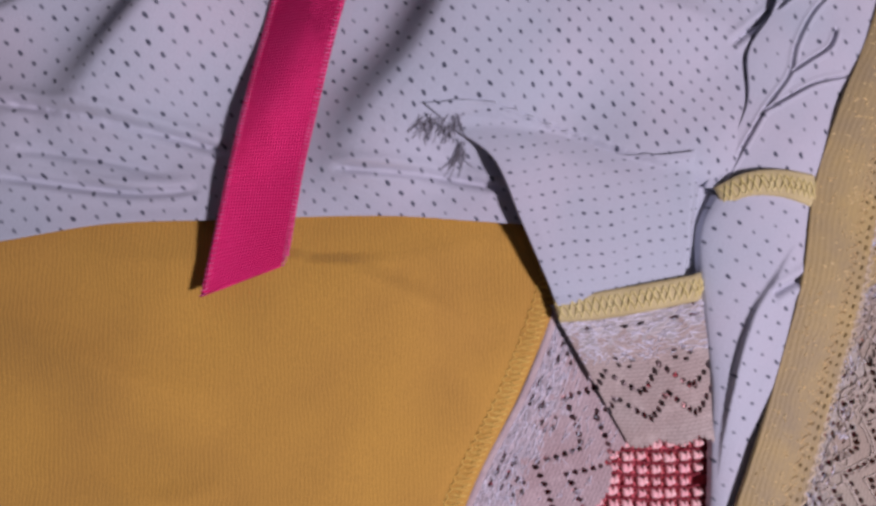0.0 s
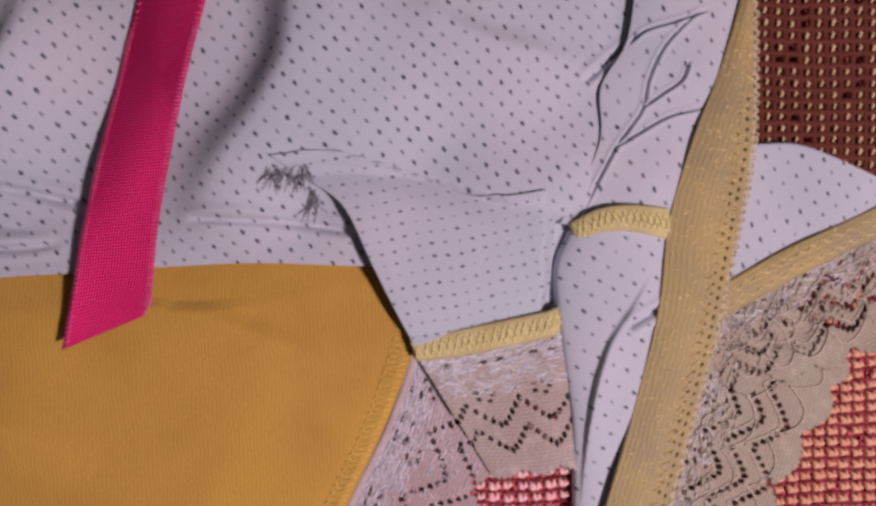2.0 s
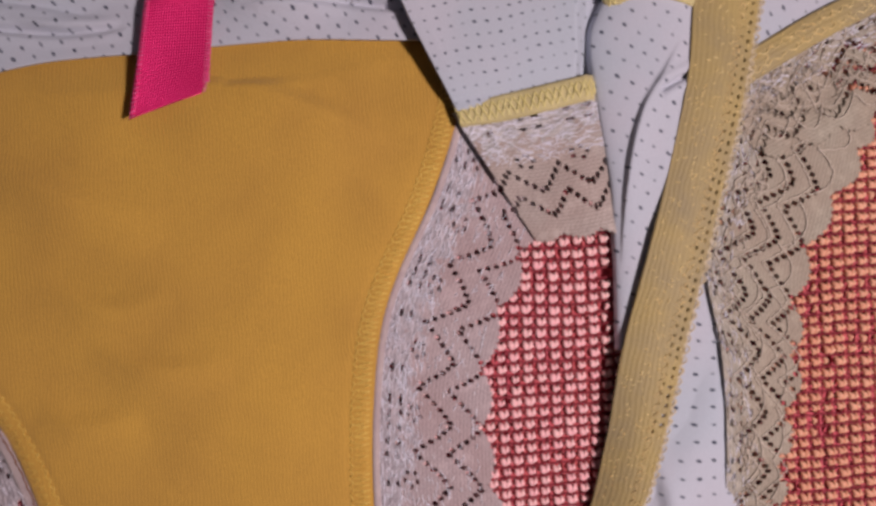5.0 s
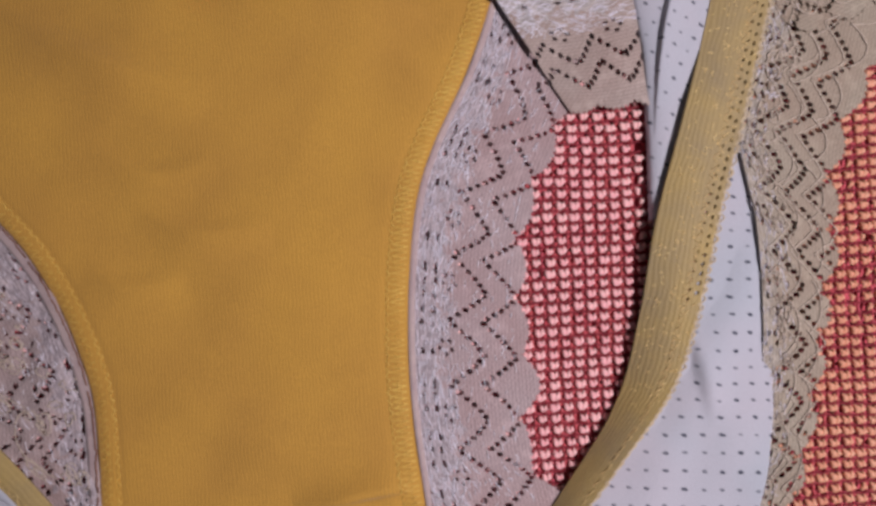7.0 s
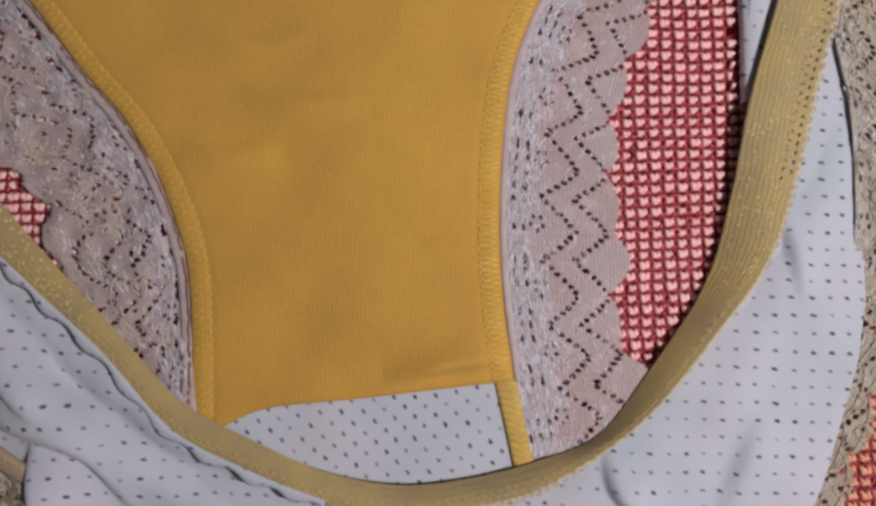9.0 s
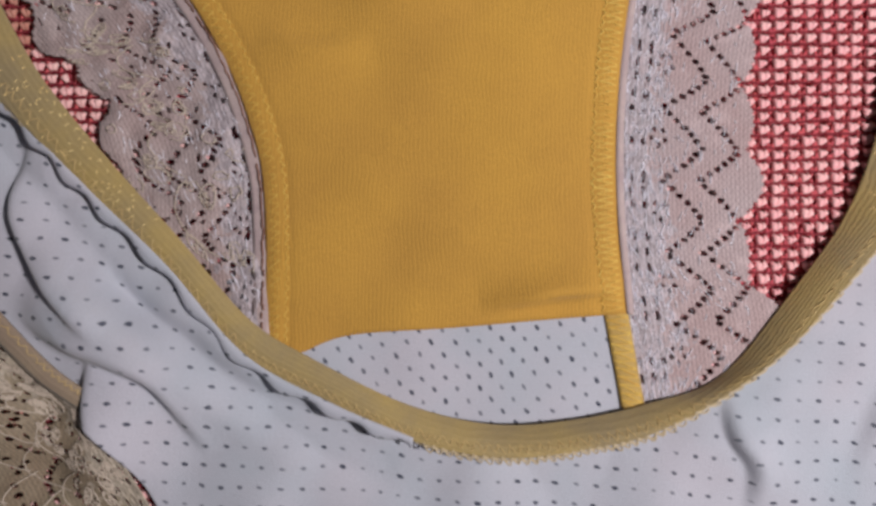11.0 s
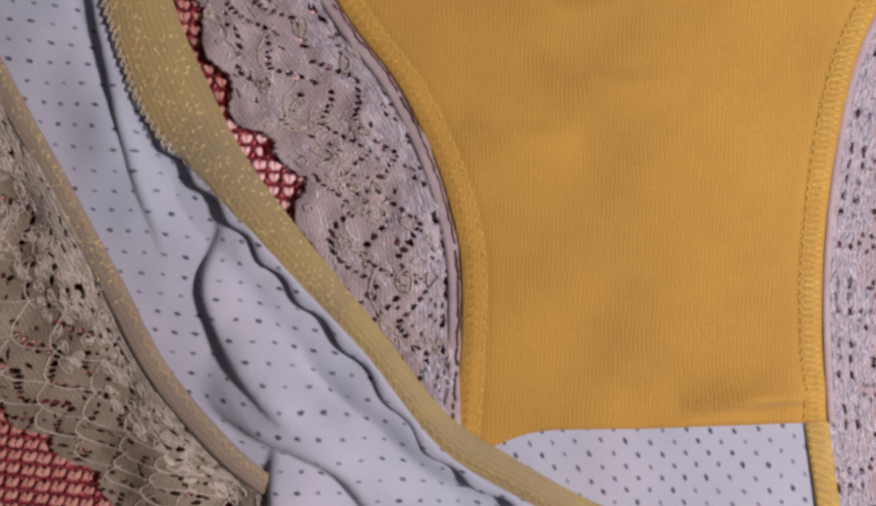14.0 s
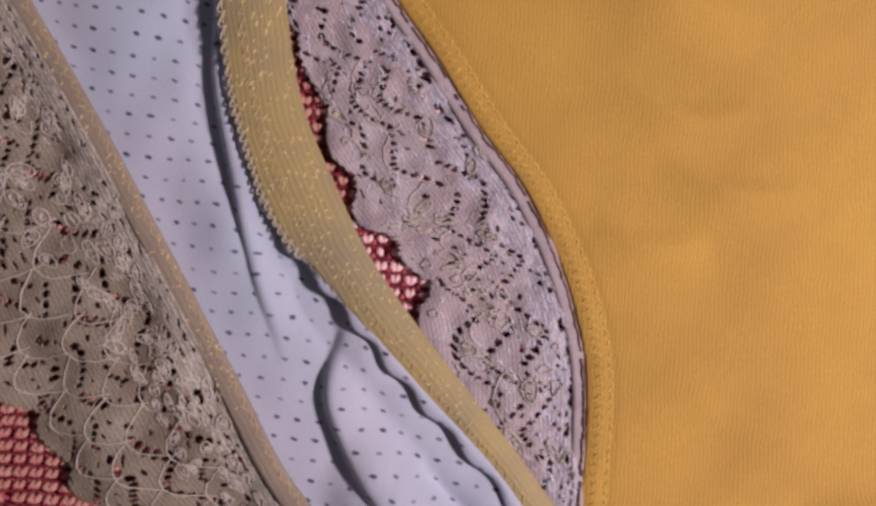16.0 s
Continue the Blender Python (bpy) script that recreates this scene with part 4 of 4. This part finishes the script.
def back_height(s):
    x, y = s.x, s.y
    z = 2.4 + 1.2 * waves(x, y, 22, 2) * np.clip((40 - x) / 40, 0.3, 1) - 1.0 * s.u ** 4 * np.clip((x - 40) / 20, 0, 1) * np.clip((y + 115) / 15, 0, 1) + 0.35 * waves(x, y, 9, 4)
    calm = np.where((x < -96) & (y < -60), np.clip((1 - s.u) * s.full / 9.0, 0, 1), 1.0)
    z = z + calm * fold(x, y, [(-102, -134), (-112, -125), (-118, -116), (-121, -106), (-117, -92)], 4.6, 14.0, 0.9)
    z = z + calm * fold(x, y, [(-82, -158), (-92, -143.5), (-101, -138.2), (-113, -134), (-124, -126)], 6.2, 12.0, 1.5)
    z = z + fold(x, y, [(-98, -166), (-106, -150), (-106, -137)], 5.0, 10.0, 0.9)
    inside = s.u * s.full
    outer = np.clip((-112 - x) / 8, 0, 1) * np.clip((y + 134) / 8, 0, 1) * np.exp(-(((1 - s.u) * s.full) / 7.0) ** 2)
    z = z * (1 - outer) + 2.2 * outer
    z = z + calm * np.clip((inside - 13) / 8, 0, 1) * fold(x, y, [(-74, -146), (-86, -139.5), (-97, -131.5), (-106, -124), (-113, -114), (-116, -104)], 4.2, 13.0, 5.0)
    z = z + groove(x, y, [(-104, -121), (-97, -128), (-87, -134), (-79, -141), (-69, -148), (-58, -155)], 1.5, 2.4, 0.2)
    z = z + fold(x, y, [(-130, -104), (-132, -97), (-136, -86), (-141.5, -66), (-145.5, -49), (-146, -34), (-146, -10)], 4.0, 4.5, 0.7)
    z = z + fold(x, y, [(25, -172), (26, -162), (22, -155), (21.5, -146)], 3.0, 7.0, 0.6)
    z = z + fold(x, y, [(68, -118), (66, -101), (61, -91)], 1.5, 4.0, 1.5) + fold(x, y, [(46, -165), (52, -152), (58, -140)], 1.6, 6.0, 2.5)
    z = z - 1.4 * np.exp(-((inside - 11.5) / 3.2) ** 2) * np.clip((-45 - x) / 10, 0, 1)
    z = z - 2.0 * np.exp(-(inside / 9.0) ** 2) * np.clip((x + 30) / 20, 0, 1)
    return np.maximum(z, 0.9)


back = Sheet(BACK_IN, BACK_OUT, 0.8, back_height, even=False).soften(3)
under(back.mesh("back_panel", DOTTED, turn=4, thick=0.7), briefs, "crumpled white dotted jersey back panel")
wing = Sheet([(90, 28), (100, 25.5), (110, 25), (120, 21), (138, 12)], [(92, -10), (97, -7), (107, -1.5), (120, 4), (140, 12)], 1.0, lambda s: 2.8 + 0.4 * waves(s.x, s.y, 16, 1))
under(wing.mesh("back_panel", DOTTED, turn=60, thick=0.7, dense=1.15), briefs, "white dotted jersey panel corner")


def trim(left, right, z, name, label, rows, mat, even=False, stitch=None):
    sh = Sheet(left, right, 0.7, lambda s: z + 0.35 * np.sin(s.u * math.pi) + 0.3 * waves(s.x, s.y, 14, 3) + 0.9 * np.clip((-100 - s.y) / 18, 0, 1), even=even)
    ob = under(sh.mesh(name, mat, thick=0.7), briefs, label)
    for at in rows:
        zigzag(sh, at, 1.0, 0.0, 1.0, 3.0, 0.11, 0.06, "stitching", stitch or FLECK, ob, "pale gold zigzag stitches")
    return sh


trim_r = trim([(86, -8.2), (93, -4.2), (107, 2.6), (121, 8.3), (140, 16)], [(87.5, -15), (94.5, -11), (109.5, -3.5), (121.5, 1.5), (141, 9)], 3.2, "leg_elastic", "mustard leg elastic with gold stitches", (0.35, 0.75), ELASTIC)
off_l = [(x + 4.0, y + 2.2) for x, y in OUT_L_IN[:9]]
trim_l = trim(off_l, OUT_L_IN[:9], 4.0, "leg_elastic", "narrow taupe gold leg elastic with gold stitches", (0.25,), TRIM, stitch=GOLD_YARN)

# ---- waistband elastic: one long strip round the opening ----
BAND_IN = [(100, 95), (98, 62), (92.4, 42.4), (85.8, 27), (80.3, 10.5), (77, -9), (71.5, -29), (65.5, -47), (57.8, -70), (52.6, -92), (46, -111), (34, -127.5), (20, -143.7), (5, -149), (-10.8, -152), (-26, -152.4), (-43, -148), (-60, -139.5), (-73.5, -131), (-87, -115), (-100.5, -99.5), (-113.5, -83), (-121.8, -68), (-128.6, -53), (-132.5, -34), (-135, -10), (-136, 15)]
BAND_OUT = [(103, 95), (100, 62), (99.4, 42), (98.4, 25.5), (95.5, 10), (91, -8), (86, -26), (80, -45), (72, -69), (65.4, -90), (58, -107), (47, -121), (28, -141), (7.5, -153), (-8, -156.8), (-24, -158.2), (-42, -154.8), (-58, -147.8), (-75, -138), (-90, -120.5), (-105.5, -105), (-119.5, -89.5), (-131.5, -76.5), (-138, -62), (-142.7, -45), (-145, -18), (-146, 15)]


def band_height(s):
    low = np.exp(-((s.y + 150) / 18) ** 2)
    left = np.clip((-40 - s.x) / 50, 0, 1)
    return 3.7 + 1.6 * np.clip((s.y + 110) / 50, 0, 1) + 1.4 * np.clip((20 - s.x) / 50, 0, 1) + 1.1 * left * s.u - 0.2 * low + 0.7 * np.sin(s.u * math.pi) + (4.0 * (s.u - 0.5) + 0.5) * np.clip((s.x + 60) / 40, 0, 1) * np.clip((-70 - s.y) / 40, 0, 1) - 0.9 * (1 - s.u) * np.clip((s.x - 20) / 30, 0, 1) * np.clip((-45 - s.y) / 20, 0, 1) + 0.35 * waves(s.x, s.y, 26, 5)


def needle_holes(s, w, full):
    """Two rows of small holes along the looped edge of the elastic."""
    out = np.zeros(s.shape, bool)
    for inset, shift, r in ((1.4, 0.0, 0.46), (3.2, 1.1, 0.32)):
        out |= (((s + shift) % 2.2 - 1.1) / r) ** 2 + ((full - w - inset) / r) ** 2 < 1
    return out & (full > 9.5) & (s < 190)


band = Sheet(BAND_IN, BAND_OUT, 0.36, band_height, even=False)
band_ob = under(band.mesh("waistband", ELASTIC, holes=needle_holes, thick=1.2), briefs, "mustard yellow ribbed waistband elastic")
zigzag(band, 0.72, 2.0, 0.0, 1.0, 2.6, 0.1, 0.05, "stitching", GOLD_YARN, band_ob, "pale gold zigzag stitches")


def gold_flecks(sheet, parent, count, seed):
    """Short bright stitches scattered over an elastic."""
    g = np.random.RandomState(seed)
    th = Threads()
    for a in range(count):
        u, v, d = g.rand() * 0.9 + 0.05, g.rand(), 0.8 * g.normal()
        l = 0.2 + 0.3 * g.rand()
        wide = float(np.interp(v, np.linspace(0, 1, sheet.n), sheet.full[:, 0])) + 1.0
        if g.rand() > wide / 16.0 or sheet.spot(np.array([u]), np.array([v]))[0, 1] < -112:
            continue
        p = sheet.spot(u + np.array([-1, 0, 1]) * l * math.cos(d) / wide, v + np.array([-1, 0, 1]) * l * math.sin(d) / sheet.length)
        p[:, 2] += np.array([-0.05, 0.13, -0.05])
        th.add(p, 0.09 + 0.05 * g.rand(), 4)
    under(th.mesh("stitch_fleck", FLECK), parent, "bright gold stitch flecks", "stuff")


gold_flecks(band, band_ob, 1500, 31)
gold_flecks(trim_r, bpy.data.objects["leg_elastic"], 260, 32)
gold_flecks(trim_l, bpy.data.objects["leg_elastic.001"], 500, 33)
picots = Threads()
count = int(band.length / 2.2)
for a in range(count):
    v = (a + 0.5) / count
    t = np.linspace(-1, 1, 9)
    edge = band.spot(np.ones(9) * 0.985, v + t * 0.52 / count)
    inner = band.spot(np.ones(9) * 0.9, v + t * 0.52 / count)
    out = edge - inner
    out /= np.linalg.norm(out, axis=1)[:, None] + 1e-9
    small = 0.45 if edge[4, 0] < -40 and edge[4, 1] < -82 else 1.0
    for far, thick_r in ((1.5 * small, 0.2 * small), (0.7 * small, 0.24 * small)):
        p = edge + out * ((far + 0.15 * rng.normal()) * (1 - t ** 2) - 0.1)[:, None]
        p[:, 2] = edge[:, 2] - 0.1 - 0.15 * (1 - t ** 2)
        picots.add(p, thick_r, 5)
under(picots.mesh("picot_edge", PALE_PICOT), band_ob, "pale gold looped picot edge", "stuff")

# thin rolled edge of the white jersey that stands out under the band
edge_in = [(x + 0.6, y + 0.6) for x, y in BAND_OUT[16:26]]
edge_out = [(x + 2.3 * nx, y + 2.3 * ny) for (x, y), (nx, ny) in zip(edge_in, [(-0.2, -1), (-0.35, -1), (-0.6, -0.8), (-0.7, -0.7), (-0.7, -0.7), (-0.75, -0.7), (-0.8, -0.6), (-0.9, -0.3), (-1, -0.1), (-1, 0)])]


def rolled_height(s):
    by_band = band.spot(np.ones(s.v.shape), (16 + 9 * s.v) / 26.0)[..., 2] - 0.75
    free = np.clip((-84 - s.y) / 10, 0, 1)
    return by_band * (1 - free) + np.maximum(by_band, 6.6) * free + 0.45 * np.sin(s.u * math.pi) - 0.6 * s.u


rolled = Sheet(edge_in, edge_out, 0.4, rolled_height, even=False)
sway = 0.75 * np.sin(rolled.s * 2 * math.pi / 11.0 + 1.5 * np.sin(rolled.s / 17.0)) * rolled.u
rolled.x, rolled.y = rolled.x + 0.65 * sway, rolled.y + 0.65 * sway
under(rolled.mesh("rolled_edge", DOTTED, turn=4, thick=0.5), briefs, "wavy rolled white jersey edge")

# ---- dark strokes added for the shaded, stretched dots where the cloth curls under, at the end of the hem ----
def lie(x, y):
    """Height of the front panel or the leg panel, whichever lies on top."""
    out = []
    for sh in (front, flap):
        d = (sh.x - x) ** 2 + (sh.y - y) ** 2
        k = np.unravel_index(d.argmin(), d.shape)
        out.append(sh.z[k] if d[k] < 2.0 else -9.0)
    return max(out)


curl_marks = Threads()
for a in range(75):
    second = a > 52
    x, y = (5.0 + 2.0 * rng.rand(), 15.5 + 3 * rng.rand()) if second else (-2.8 + 8.5 * rng.rand(), 21.2 + 2.2 * rng.rand())
    d, l = radians(-112 + 22 * rng.normal()), (2.0 if second else 1.4) + 3.0 * rng.rand()
    t = np.linspace(0, 1, 7)
    bend = rng.normal() * 0.9
    px, py = x + l * t * math.cos(d) + bend * t ** 2, y + l * t * math.sin(d)
    pz = np.array([lie(*q) for q in zip(px, py)])
    curl_marks.add(np.stack([px, py, pz + 0.15 + 0.8 * np.sin(t * 3) * rng.rand()], 1), 0.065, 4)
under(curl_marks.mesh("curl_shade_strokes", CURL_SHADE), briefs, "dark grey strokes for the shaded dots where the cloth curls under", "stuff")

# ---- ribbon ----
ribbon = new("ribbon")
tagged(ribbon, "pink satin ribbon tail with picot edges, cut slantwise", "ribbon")
RIB_L = [(-16.5, 95), (-28.0, 57.5), (-31.5, 46.3), (-34.4, 35.3), (-37.0, 24.2), (-39.2, 13.5), (-41.6, 2.2), (-44.8, -11.8)]
RIB_R = [(-1.5, 95), (-13.1, 57), (-16.6, 46), (-19.7, 35), (-22.4, 24), (-25.0, 13.3), (-27.3, 2.4), (-29.0, -5.7)]


def ribbon_height(s):
    """Twisted: towards its cut end the ribbon leans to one side, further up to the other."""
    lean = 5.0 - 9.6 * np.clip((s.y + 8) / 50, 0, 1)
    z = 6.9 - 1.2 * np.clip((10 - s.y) / 16, 0, 1) + lean * (0.5 - s.u) + 0.5 * np.sin(s.y / 9.0) + 0.4 * np.sin(s.u * math.pi)
    floor = np.array([lie(x, y) for x, y in zip(s.x[::3, ::3].ravel(), s.y[::3, ::3].ravel())]).reshape(s.x[::3, ::3].shape)
    floor = np.repeat(np.repeat(floor, 3, 0), 3, 1)[:s.n, :s.m]
    return np.maximum(z, floor + 0.9)


strip = Sheet(RIB_L, RIB_R, 0.7, ribbon_height, even=False).soften(6)
under(strip.mesh("band", SATIN, thick=0.35), ribbon)
for at, sg in ((0.0, -1), (1.0, 1)):
    th = Threads()
    k = int(strip.length / 1.1)
    for a in range(k):
        v = (a + 0.5) / k
        p = strip.spot(np.array([at - sg * 0.075, at - sg * 0.04, at - sg * 0.005]), np.array([v, v + 0.002, v]))
        p[:, 2] += np.array([0.15, 0.28, -0.05])
        p[2, :2] += (p[2, :2] - p[0, :2]) * 0.2
        th.add(p, 0.13, 5)
    under(th.mesh("picot_edge", PICOT), ribbon, "stitched picot edge", "stuff")
